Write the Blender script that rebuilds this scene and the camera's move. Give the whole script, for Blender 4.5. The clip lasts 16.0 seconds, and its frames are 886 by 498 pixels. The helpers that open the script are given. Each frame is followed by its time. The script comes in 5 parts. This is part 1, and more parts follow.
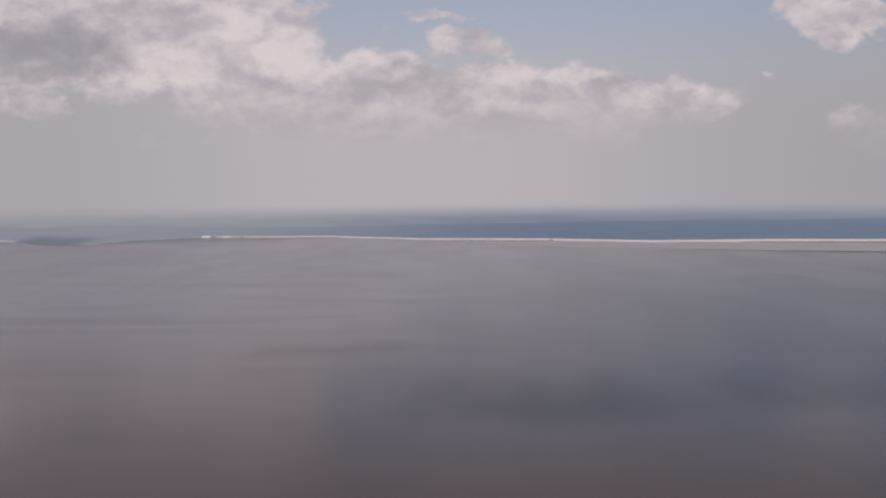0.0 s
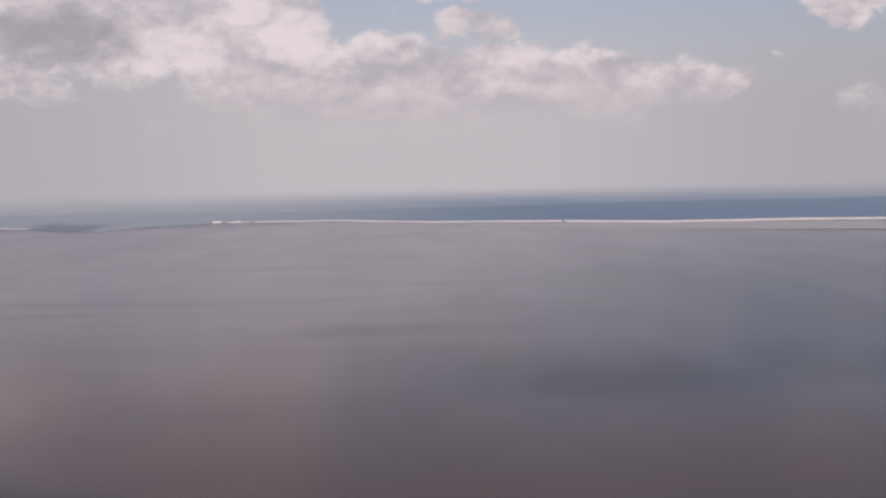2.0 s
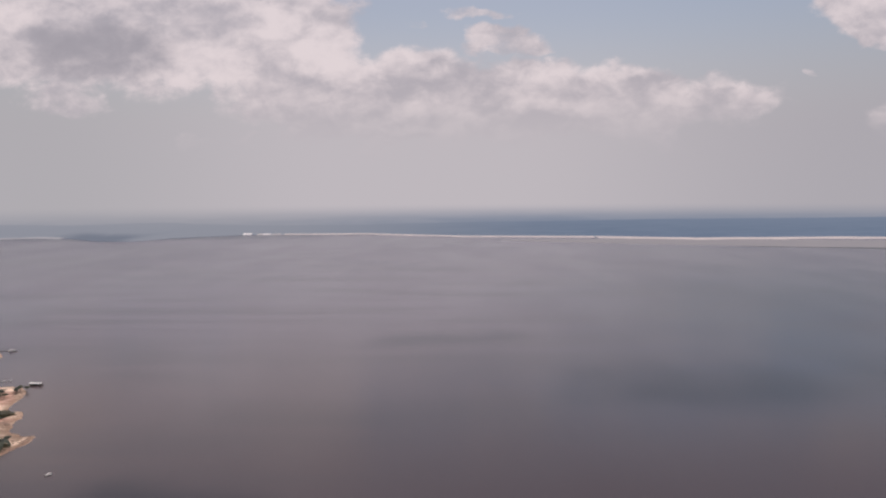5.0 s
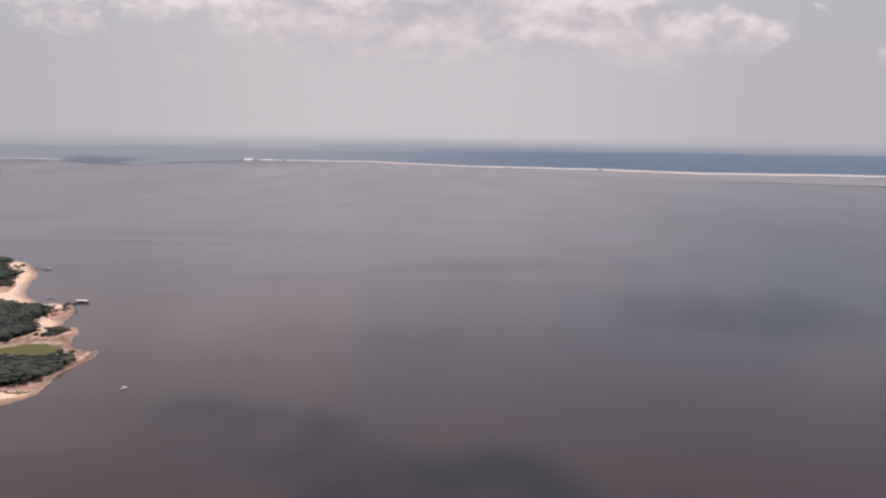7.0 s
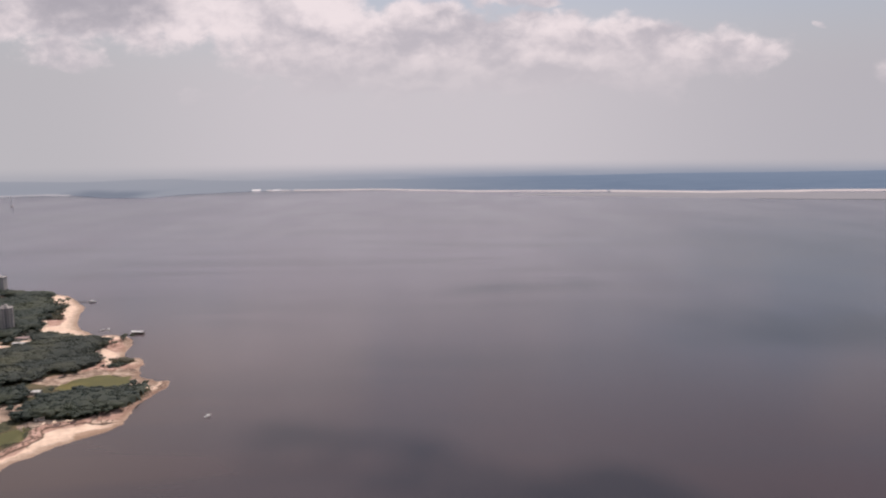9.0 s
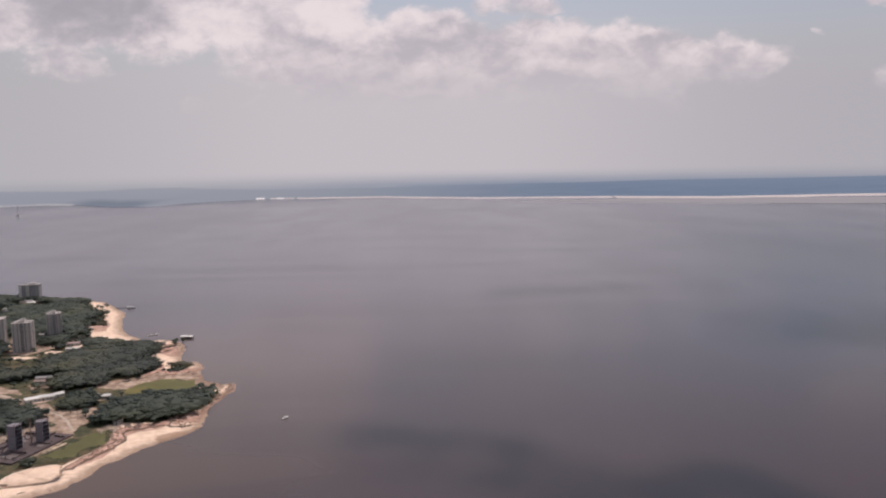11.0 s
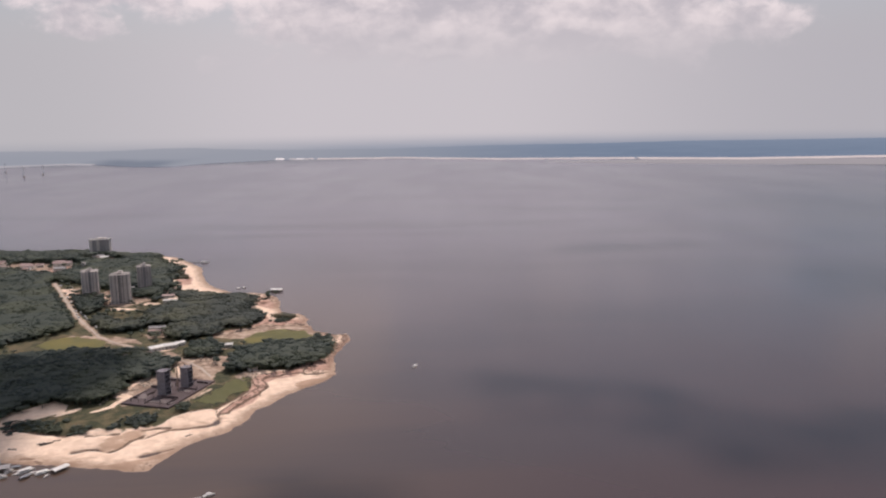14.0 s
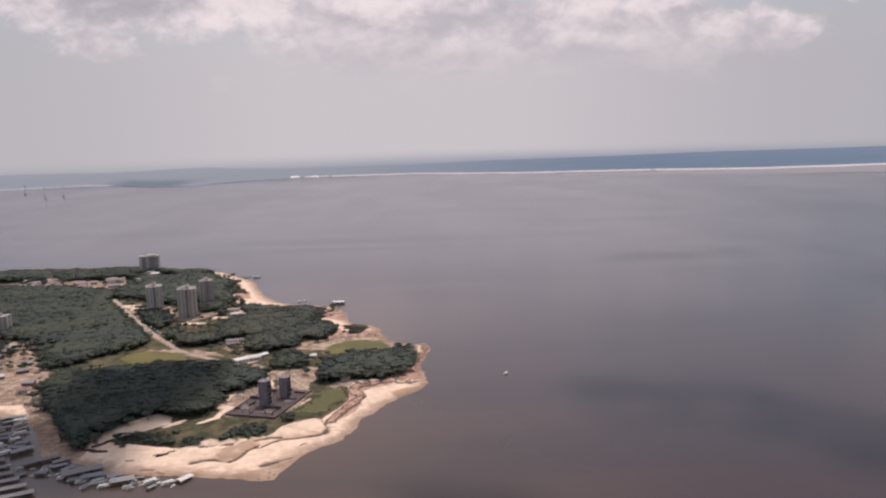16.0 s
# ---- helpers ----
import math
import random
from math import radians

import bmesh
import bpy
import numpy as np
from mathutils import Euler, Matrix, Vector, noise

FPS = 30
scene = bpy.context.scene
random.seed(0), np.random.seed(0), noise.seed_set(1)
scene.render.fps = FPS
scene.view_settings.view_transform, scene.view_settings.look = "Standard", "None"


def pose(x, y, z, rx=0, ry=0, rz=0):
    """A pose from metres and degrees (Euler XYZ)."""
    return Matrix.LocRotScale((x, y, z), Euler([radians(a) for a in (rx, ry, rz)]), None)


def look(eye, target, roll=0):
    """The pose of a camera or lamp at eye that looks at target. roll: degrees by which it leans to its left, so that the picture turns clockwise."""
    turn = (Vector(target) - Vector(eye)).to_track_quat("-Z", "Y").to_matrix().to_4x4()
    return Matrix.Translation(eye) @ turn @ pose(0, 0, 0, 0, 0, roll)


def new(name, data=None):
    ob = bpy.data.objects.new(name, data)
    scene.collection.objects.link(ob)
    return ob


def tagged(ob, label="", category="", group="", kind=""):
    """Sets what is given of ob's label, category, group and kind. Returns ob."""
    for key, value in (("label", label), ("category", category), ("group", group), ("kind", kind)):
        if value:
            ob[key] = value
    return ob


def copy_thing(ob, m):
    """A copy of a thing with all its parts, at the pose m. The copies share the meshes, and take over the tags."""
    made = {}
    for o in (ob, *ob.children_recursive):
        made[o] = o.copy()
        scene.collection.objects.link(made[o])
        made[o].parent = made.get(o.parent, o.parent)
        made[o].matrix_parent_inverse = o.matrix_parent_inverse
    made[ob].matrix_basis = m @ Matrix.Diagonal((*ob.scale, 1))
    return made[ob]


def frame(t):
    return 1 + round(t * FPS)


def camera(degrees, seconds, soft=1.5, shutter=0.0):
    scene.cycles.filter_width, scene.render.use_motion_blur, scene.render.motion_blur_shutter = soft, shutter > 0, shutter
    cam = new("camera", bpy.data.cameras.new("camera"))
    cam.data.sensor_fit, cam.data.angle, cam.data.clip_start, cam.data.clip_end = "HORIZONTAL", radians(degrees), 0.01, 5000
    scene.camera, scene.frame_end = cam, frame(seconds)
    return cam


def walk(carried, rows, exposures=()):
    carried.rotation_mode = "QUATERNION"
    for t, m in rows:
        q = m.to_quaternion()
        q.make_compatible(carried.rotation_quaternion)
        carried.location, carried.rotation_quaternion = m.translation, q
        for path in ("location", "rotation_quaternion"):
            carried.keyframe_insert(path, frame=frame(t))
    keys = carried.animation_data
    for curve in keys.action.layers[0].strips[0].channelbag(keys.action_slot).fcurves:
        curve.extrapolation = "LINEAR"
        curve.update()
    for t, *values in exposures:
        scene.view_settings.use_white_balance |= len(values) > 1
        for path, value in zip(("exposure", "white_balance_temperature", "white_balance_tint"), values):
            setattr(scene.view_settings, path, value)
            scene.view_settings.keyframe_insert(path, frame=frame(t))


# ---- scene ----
# seconds, eye x, y, z in metres, then yaw to the left, pitch and lean in degrees
cam = camera(60.0, 16.0, soft=2.2)
PATH = [
    (0.0, -0.0, -0.0, 245.7, 0.3, -4.21, -0.45),
    (0.5, -17.5, -0.1, 243.8, 0.41, -5.72, -0.69),
    (1.0, -35.1, -0.3, 242.0, 0.3, -5.75, -0.81),
    (1.5, -52.6, -0.4, 240.1, 0.27, -5.49, -0.94),
    (2.0, -70.1, -0.5, 238.3, 0.22, -5.38, -1.08),
    (2.5, -87.7, -0.6, 236.5, 0.19, -5.72, -1.21),
    (3.0, -105.2, -0.7, 234.7, 0.36, -5.59, -1.29),
    (3.5, -122.7, -0.8, 232.9, 0.89, -4.88, -1.46),
    (3.7, -129.7, -0.9, 232.2, 1.05, -4.22, -1.51),
    (4.4, -154.2, -1.0, 229.7, 1.22, -3.54, -1.09),
    (5.1, -178.8, -1.0, 227.3, 0.98, -4.3, -0.3),
    (5.8, -203.3, -1.1, 224.8, 0.68, -6.05, 0.12),
    (6.0, -210.3, -1.1, 224.1, 0.62, -6.87, 0.27),
    (6.5, -227.8, -1.2, 222.4, 0.37, -8.46, 0.62),
    (7.0, -245.3, -1.2, 220.7, 0.21, -9.28, 0.91),
    (7.5, -262.8, -1.2, 219.0, -0.01, -9.4, 0.54),
    (8.0, -280.3, -1.2, 217.3, -0.15, -8.85, -0.03),
    (8.5, -297.8, -1.2, 215.6, -0.02, -7.56, -0.51),
    (9.0, -315.3, -1.2, 214.0, 0.01, -7.29, -0.67),
    (11.5, -402.8, -1.0, 205.8, -0.7, -6.59, -1.03),
    (12.0, -420.2, -0.9, 204.2, -0.75, -6.71, -1.06),
    (12.5, -437.7, -0.8, 202.6, -0.78, -7.28, -1.1),
    (13.0, -455.2, -0.7, 201.1, -0.66, -8.26, -1.06),
    (13.5, -472.7, -0.6, 199.5, -0.55, -8.95, -1.02),
    (14.0, -490.1, -0.5, 198.0, -0.43, -9.41, -0.85),
    (14.5, -507.6, -0.4, 196.4, -0.39, -9.42, -1.0),
    (15.0, -525.1, -0.3, 194.9, -0.37, -8.7, -1.25),
    (15.5, -542.5, -0.1, 193.4, -0.45, -8.3, -1.53),
    (16.0, -560.0, 0.0, 191.9, -0.19, -8.18, -1.83),
]
EXPOSURES = [(t, stops, 6420, 19) for t, stops in ((0.0, -0.32), (1.5, -0.15), (3.5, -0.15), (6.0, -0.21), (7.0, -0.01), (8.0, 0.04), (9.0, 0.01), (11.5, -0.09), (12.5, -0.12), (14.0, 0.01), (15.0, 0.05), (15.5, 0.03), (16.0, 0.0))]
walk(cam, [(t, pose(x, y, z, 90 + pitch, 0, yaw) @ pose(0, 0, 0, 0, 0, lean)) for t, x, y, z, yaw, pitch, lean in PATH], EXPOSURES)


# ---- node helpers ----
class Nodes:
    """Short hand for building a node tree."""

    def __init__(self, tree):
        self.tree = tree
        tree.nodes.clear()

    def add(self, kind, operation=""):
        node = self.tree.nodes.new(kind)
        if operation:
            node.operation = operation
        return node

    def put(self, socket, value):
        if isinstance(value, bpy.types.NodeSocket):
            self.tree.links.new(value, socket)
        elif isinstance(value, (tuple, list)) and len(value) == 3 and socket.type == "RGBA":
            socket.default_value = (*value, 1)
        else:
            socket.default_value = value

    def math(self, op, a, b=0.0, c=0.0):
        node = self.add("ShaderNodeMath", op)
        for socket, value in zip(node.inputs, (a, b, c)):
            self.put(socket, value)
        return node.outputs[0]

    def span(self, value, low, high, to_low=0.0, to_high=1.0):
        node = self.add("ShaderNodeMapRange")
        node.interpolation_type = "SMOOTHSTEP"
        for socket, v in zip(node.inputs, (value, low, high, to_low, to_high)):
            self.put(socket, v)
        return node.outputs[0]

    def mix(self, factor, a, b):
        node = self.add("ShaderNodeMix")
        node.data_type = "RGBA"
        self.put(node.inputs[0], factor)
        self.put(node.inputs[6], a)
        self.put(node.inputs[7], b)
        return node.outputs[2]

    def noise(self, vector, scale, detail=4.0, rough=0.55, warp=0.0):
        node = self.add("ShaderNodeTexNoise")
        self.put(node.inputs["Vector"], vector)
        self.put(node.inputs["Scale"], scale)
        self.put(node.inputs["Detail"], detail)
        self.put(node.inputs["Roughness"], rough)
        self.put(node.inputs["Distortion"], warp)
        return node.outputs[0]

    def scaled(self, vector, x, y, z):
        node = self.add("ShaderNodeVectorMath", operation="MULTIPLY")
        self.put(node.inputs[0], vector)
        node.inputs[1].default_value = (x, y, z)
        return node.outputs[0]

    def bump(self, height, strength, distance):
        node = self.add("ShaderNodeBump")
        self.put(node.inputs["Height"], height)
        node.inputs["Strength"].default_value, node.inputs["Distance"].default_value = strength, distance
        return node.outputs[0]

    def surface(self, colour, roughness=0.8, metallic=0.0, normal=None, specular=0.3):
        node = self.add("ShaderNodeBsdfPrincipled")
        self.put(node.inputs["Base Color"], colour)
        self.put(node.inputs["Roughness"], roughness)
        self.put(node.inputs["Metallic"], metallic)
        self.put(node.inputs["Specular IOR Level"], specular)
        if normal is not None:
            self.put(node.inputs["Normal"], normal)
        return node

    def end(self, socket, kind="ShaderNodeOutputMaterial"):
        self.tree.links.new(socket, self.add(kind).inputs["Surface"])


def material(name):
    mat = bpy.data.materials.new(name)
    mat.use_nodes = True
    return mat, Nodes(mat.node_tree)


# ---- sky, sun ----
SUN_HEIGHT, SUN_SIDE = 58.0, 8.0  # degrees above the horizon, and to the right of +y
HAZE = (0.57, 0.553, 0.553)
# haze, and distant land with the haze mixed into its colours
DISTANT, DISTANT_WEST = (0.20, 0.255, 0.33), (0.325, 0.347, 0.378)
world = bpy.data.worlds.new("sky")
world.use_nodes = True
scene.world = world
n = Nodes(world.node_tree)
way = n.add("ShaderNodeTexCoord").outputs["Generated"]
split = n.add("ShaderNodeSeparateXYZ")
n.put(split.inputs[0], way)
up = split.outputs[2]
sky = n.add("ShaderNodeTexSky")
sky.sky_type, sky.sun_disc, sky.sun_elevation, sky.sun_rotation = "NISHITA", False, radians(SUN_HEIGHT), radians(SUN_SIDE)
sky.air_density, sky.dust_density = 1.3, 0.6
blue = n.add("ShaderNodeVectorMath", operation="SCALE")
n.put(blue.inputs[0], sky.outputs[0])
blue.inputs["Scale"].default_value = 0.075
veil = n.math("MULTIPLY", n.span(up, 0.07, 0.24, 1.0, 0.40), n.span(up, 0.3, 0.8, 1.0, 1.9))
tint = n.mix(n.span(split.outputs[0], 0.05, 0.5), HAZE, (0.455, 0.452, 0.462))
tint = n.mix(n.span(split.outputs[0], -0.15, -0.5), tint, (0.475, 0.475, 0.475))
air = n.mix(veil, blue.outputs[0], tint)
streak = n.noise(n.scaled(way, 14, 14, 160), 1.0, 3.0)
# land beyond the far bank, drawn hazed into the sky below the horizon
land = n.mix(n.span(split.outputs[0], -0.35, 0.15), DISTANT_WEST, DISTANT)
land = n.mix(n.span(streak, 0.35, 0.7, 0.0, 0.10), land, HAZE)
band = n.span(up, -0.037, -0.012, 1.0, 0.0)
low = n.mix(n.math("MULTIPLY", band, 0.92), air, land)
back = n.add("ShaderNodeBackground")
n.put(back.inputs[0], low)
n.end(back.outputs[0], "ShaderNodeOutputWorld")

sun = new("sun", bpy.data.lights.new("sun", "SUN"))
sun.data.energy, sun.data.angle, sun.data.color = 2.9, radians(2.2), (1.0, 0.91, 0.79)
sun_way = Vector((math.sin(radians(SUN_SIDE)) * math.cos(radians(SUN_HEIGHT)), math.cos(radians(SUN_SIDE)) * math.cos(radians(SUN_HEIGHT)), math.sin(radians(SUN_HEIGHT))))
sun.matrix_world = look((0, 0, 1500), Vector((0, 0, 1500)) - sun_way)

# ---- materials ----
def coords(n):
    """The place in the world, in metres."""
    return n.add("ShaderNodeNewGeometry").outputs["Position"]


def plain(name, colour, roughness=0.7, metallic=0.0, grain=0.12, scale=0.6, stain=0.08):
    """Paint, concrete, wood or metal: a base colour with grain and larger stains."""
    mat, n = material(name)
    where = n.add("ShaderNodeTexCoord").outputs["Object"]
    fine = n.noise(where, scale * 6, 5.0, 0.6)
    wide = n.noise(where, scale, 3.0)
    dark = tuple(c * (1 - 2.2 * grain) for c in colour)
    light = tuple(min(1.0, c * (1 + grain)) for c in colour)
    tone = n.mix(n.span(fine, 0.3, 0.7), dark, light)
    dirt = tuple(c * k for c, k in zip(colour, (0.62, 0.56, 0.5)))
    tone = n.mix(n.span(wide, 0.52, 0.75, 0.0, stain * 6), tone, dirt)
    rand = n.add("ShaderNodeObjectInfo").outputs["Random"]
    shade = n.add("ShaderNodeHueSaturation")
    n.put(shade.inputs["Color"], tone)
    n.put(shade.inputs["Value"], n.span(rand, 0.0, 1.0, 0.85, 1.12))
    n.end(n.surface(shade.outputs[0], roughness, metallic, n.bump(fine, 0.3, 0.02)).outputs[0])
    return mat


def foliage(name, dark, light):
    mat, n = material(name)
    where = coords(n)
    island = n.add("ShaderNodeNewGeometry").outputs["Random Per Island"]
    tone = n.mix(island, dark, light)
    tone = n.mix(n.span(n.noise(where, 0.022, 4.0), 0.46, 0.64, 0.0, 0.8), tone, tuple(c * k for c, k in zip(light, (1.28, 1.2, 1.0))))
    tone = n.mix(n.span(n.noise(n.scaled(where, 1, 1, 0), 0.008, 2.0), 0.5, 0.62, 0.0, 0.35), tone, dark)
    tone = n.mix(n.span(n.noise(where, 1.3, 4.0), 0.35, 0.7, 0.0, 0.4), tone, tuple(c * 0.75 for c in dark))
    leaf = n.surface(tone, 0.62, specular=0.3, normal=n.bump(n.noise(where, 2.2, 3.0), 0.3, 0.2))
    through_leaf = n.add("ShaderNodeBsdfTranslucent")
    bright = n.add("ShaderNodeHueSaturation")
    n.put(bright.inputs["Color"], tone)
    bright.inputs["Value"].default_value = 2.4
    n.put(through_leaf.inputs[0], bright.outputs[0])
    both = n.add("ShaderNodeMixShader")
    both.inputs[0].default_value = 0.45
    n.put(both.inputs[1], leaf.outputs[0])
    n.put(both.inputs[2], through_leaf.outputs[0])
    n.end(both.outputs[0])
    return mat


def water_material():
    mat, n = material("river water")
    where = coords(n)
    flat = n.scaled(where, 1, 0.35, 1)
    silt = n.noise(flat, 0.0022, 3.0, 0.5)
    tone = n.mix(n.span(silt, 0.36, 0.66), (0.046, 0.037, 0.041), (0.062, 0.049, 0.052))
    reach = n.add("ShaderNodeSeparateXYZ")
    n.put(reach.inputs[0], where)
    far_out = n.math("ADD", reach.outputs[1], n.math("MULTIPLY", n.math("SUBTRACT", n.noise(flat, 0.0016, 4.0, 0.55, 0.6), 0.5), 700.0))
    # red-brown near water, with the lens's corner darkening put in too
    tone = n.mix(n.span(far_out, 350.0, 1000.0, 0.85, 0.0), tone, (0.052, 0.026, 0.023))
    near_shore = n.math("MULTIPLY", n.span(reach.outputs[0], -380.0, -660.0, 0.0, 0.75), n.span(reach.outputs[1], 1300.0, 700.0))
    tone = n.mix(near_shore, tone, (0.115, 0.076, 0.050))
    # paler and mauve with distance: cloud and sky glare painted into the colour
    tone = n.mix(n.span(far_out, 450.0, 1600.0, 0.0, 0.85), tone, (0.158, 0.130, 0.168))
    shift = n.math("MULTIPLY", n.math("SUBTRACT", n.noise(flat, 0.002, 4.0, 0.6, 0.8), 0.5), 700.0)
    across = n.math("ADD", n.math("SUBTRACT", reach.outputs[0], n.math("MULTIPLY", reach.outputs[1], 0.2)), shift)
    # blue-grey patch to the right: a darker reflection painted into the water colour
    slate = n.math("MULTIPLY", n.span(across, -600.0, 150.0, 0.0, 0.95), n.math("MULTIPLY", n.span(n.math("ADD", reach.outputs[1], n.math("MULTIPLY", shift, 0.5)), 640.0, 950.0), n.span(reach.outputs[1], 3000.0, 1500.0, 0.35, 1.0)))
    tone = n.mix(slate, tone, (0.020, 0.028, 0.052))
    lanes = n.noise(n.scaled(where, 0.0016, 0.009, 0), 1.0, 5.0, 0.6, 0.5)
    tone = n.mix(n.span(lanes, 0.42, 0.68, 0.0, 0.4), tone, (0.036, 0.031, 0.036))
    calm = n.noise(flat, 0.0035, 4.0, 0.55)
    ripple = n.noise(where, 0.35, 2.0)
    rough = n.span(calm, 0.35, 0.65, 0.19, 0.23)
    node = n.surface(tone, rough, normal=n.bump(ripple, 0.03, 0.15), specular=0.5)
    node.inputs["IOR"].default_value = 1.46
    n.end(node.outputs[0])
    return mat


def ground_material():
    """Sand, grass, red earth and pale dirt, laid out by the masks that the ground carries."""
    mat, n = material("shore ground")
    where = coords(n)
    mask = n.add("ShaderNodeVertexColor")
    mask.layer_name = "cover"
    parts = n.add("ShaderNodeSeparateColor")
    n.put(parts.inputs[0], mask.outputs[0])
    fine, mid, wide = n.noise(where, 1.1, 5.0, 0.65), n.noise(where, 0.16, 5.0, 0.6, 0.4), n.noise(where, 0.03, 4.0)
    sand = n.mix(n.span(mid, 0.35, 0.68), (0.76, 0.565, 0.43), (0.90, 0.70, 0.55))
    sand = n.mix(n.span(n.noise(n.scaled(where, 0.35, 1.3, 1), 0.11, 5.0, 0.65, 1.2), 0.58, 0.70, 0.0, 0.5), sand, (0.42, 0.26, 0.165))
    grass = n.mix(n.span(mid, 0.35, 0.7), (0.052, 0.056, 0.034), (0.105, 0.098, 0.056))
    grass = n.mix(n.span(n.noise(n.scaled(where, 0.5, 1.4, 1), 0.2, 5.0, 0.7, 0.8), 0.52, 0.66, 0, 0.8), grass, (0.036, 0.044, 0.030))
    grass = n.mix(n.span(fine, 0.5, 0.75, 0, 0.6), grass, (0.05, 0.06, 0.025))
    grass = n.mix(n.span(n.noise(where, 0.07, 5.0, 0.65, 0.5), 0.46, 0.62, 0, 0.8), grass, (0.165, 0.128, 0.075))
    earth = n.mix(n.span(mid, 0.3, 0.7), (0.40, 0.235, 0.18), (0.64, 0.43, 0.345))
    earth = n.mix(n.span(fine, 0.52, 0.74, 0, 0.5), earth, (0.19, 0.105, 0.08))
    dirt = n.mix(n.span(mid, 0.35, 0.68), (0.25, 0.172, 0.128), (0.55, 0.42, 0.325))
    dirt = n.mix(n.span(n.noise(n.scaled(where, 0.25, 1, 1), 0.09, 4.0, 0.6, 0.8), 0.5, 0.66, 0, 0.7), dirt, (0.24, 0.165, 0.125))
    ragged = n.math("MULTIPLY", n.math("SUBTRACT", mid, 0.5), 0.9)
    wash = n.add("ShaderNodeVertexColor")
    wash.layer_name = "wash"
    streaks = n.noise(n.scaled(where, 0.5, 1.6, 1), 0.12, 5.0, 0.65, 1.0)
    stain = n.span(n.math("ADD", wash.outputs[0], n.math("MULTIPLY", n.math("SUBTRACT", streaks, 0.5), 2.4)), 0.3, 0.9, 0.0, 0.8)
    sand = n.mix(stain, sand, (0.42, 0.275, 0.19))
    cover = sand
    for socket, tone in ((parts.outputs[0], grass), (parts.outputs[1], earth), (parts.outputs[2], dirt)):
        edge = n.span(n.math("ADD", socket, ragged), 0.38, 0.62)
        cover = n.mix(edge, cover, tone)
    # dark brown earth of the cuts, the shade of their faces painted in
    cut = n.span(n.math("ADD", mask.outputs[1], n.math("MULTIPLY", ragged, 0.6)), 0.4, 0.6, 0.0, 0.9)
    cover = n.mix(cut, cover, n.mix(n.span(fine, 0.4, 0.65), (0.08, 0.055, 0.04), (0.22, 0.145, 0.105)))
    level = n.add("ShaderNodeSeparateXYZ")
    n.put(level.inputs[0], where)
    wet = n.span(n.math("ADD", level.outputs[2], n.math("MULTIPLY", ragged, 0.8)), 0.05, 0.9, 0.75, 0.0)
    cover = n.mix(wet, cover, (0.26, 0.17, 0.12))
    n.end(n.surface(cover, 0.9, specular=0.15, normal=n.bump(n.math("ADD", fine, mid), 0.4, 0.4)).outputs[0])
    return mat


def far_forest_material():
    """The wooded bank across the river, kilometres of bright air put into its glow."""
    mat, n = material("hazed distant woods")
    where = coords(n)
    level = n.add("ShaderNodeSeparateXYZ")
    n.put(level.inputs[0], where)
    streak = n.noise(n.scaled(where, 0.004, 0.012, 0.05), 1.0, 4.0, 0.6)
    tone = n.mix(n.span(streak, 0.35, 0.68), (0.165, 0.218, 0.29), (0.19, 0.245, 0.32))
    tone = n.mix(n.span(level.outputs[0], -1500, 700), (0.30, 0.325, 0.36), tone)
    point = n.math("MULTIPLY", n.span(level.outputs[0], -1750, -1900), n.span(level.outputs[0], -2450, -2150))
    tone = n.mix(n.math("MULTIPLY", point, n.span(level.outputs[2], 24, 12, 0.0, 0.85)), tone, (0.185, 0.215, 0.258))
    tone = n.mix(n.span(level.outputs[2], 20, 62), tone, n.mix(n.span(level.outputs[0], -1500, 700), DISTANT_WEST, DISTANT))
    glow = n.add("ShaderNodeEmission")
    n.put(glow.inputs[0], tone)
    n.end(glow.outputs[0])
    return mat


def far_glow_material(name, low, high):
    """Far sand, mud and roofs, their sunlight and kilometres of bright air as glow."""
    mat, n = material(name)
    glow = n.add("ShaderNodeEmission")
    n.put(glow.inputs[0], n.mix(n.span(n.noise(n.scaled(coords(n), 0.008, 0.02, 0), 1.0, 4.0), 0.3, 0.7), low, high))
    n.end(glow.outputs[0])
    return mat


CLOUD_FAR = 4900.0
CLOUDS = [  # across, height in km on a wall 4.5 km off, half width, half height, weight
    (-1.88, 1.22, 1.09, 0.414, 1.40), (-0.96, 1.16, 0.56, 0.398, 1.40), (-0.68, 0.81, 0.56, 0.282, 1.35),
    (-0.13, 0.79, 0.66, 0.292, 1.40), (0.50, 0.77, 0.60, 0.272, 1.35), (1.06, 0.74, 0.53, 0.252, 1.25), (1.53, 0.74, 0.45, 0.159, 0.95),
    (0.41, 1.09, 0.30, 0.080, 0.95), (0.20, 1.23, 0.20, 0.043, 0.75), (2.53, 1.23, 0.45, 0.139, 1.35), (-2.21, 0.80, 0.30, 0.139, 0.85),
    (-1.44, 0.57, 0.15, 0.060, 0.55), (-1.17, 0.54, 0.10, 0.040, 0.50), (2.14, 0.89, 0.05, 0.030, 0.50), (2.69, 0.59, 0.33, 0.149, 0.55),
    (-0.19, 1.23, 0.08, 0.033, 0.40), (0.89, 0.53, 0.60, 0.099, 0.50), (-0.10, 0.50, 0.53, 0.073, 0.50),
]
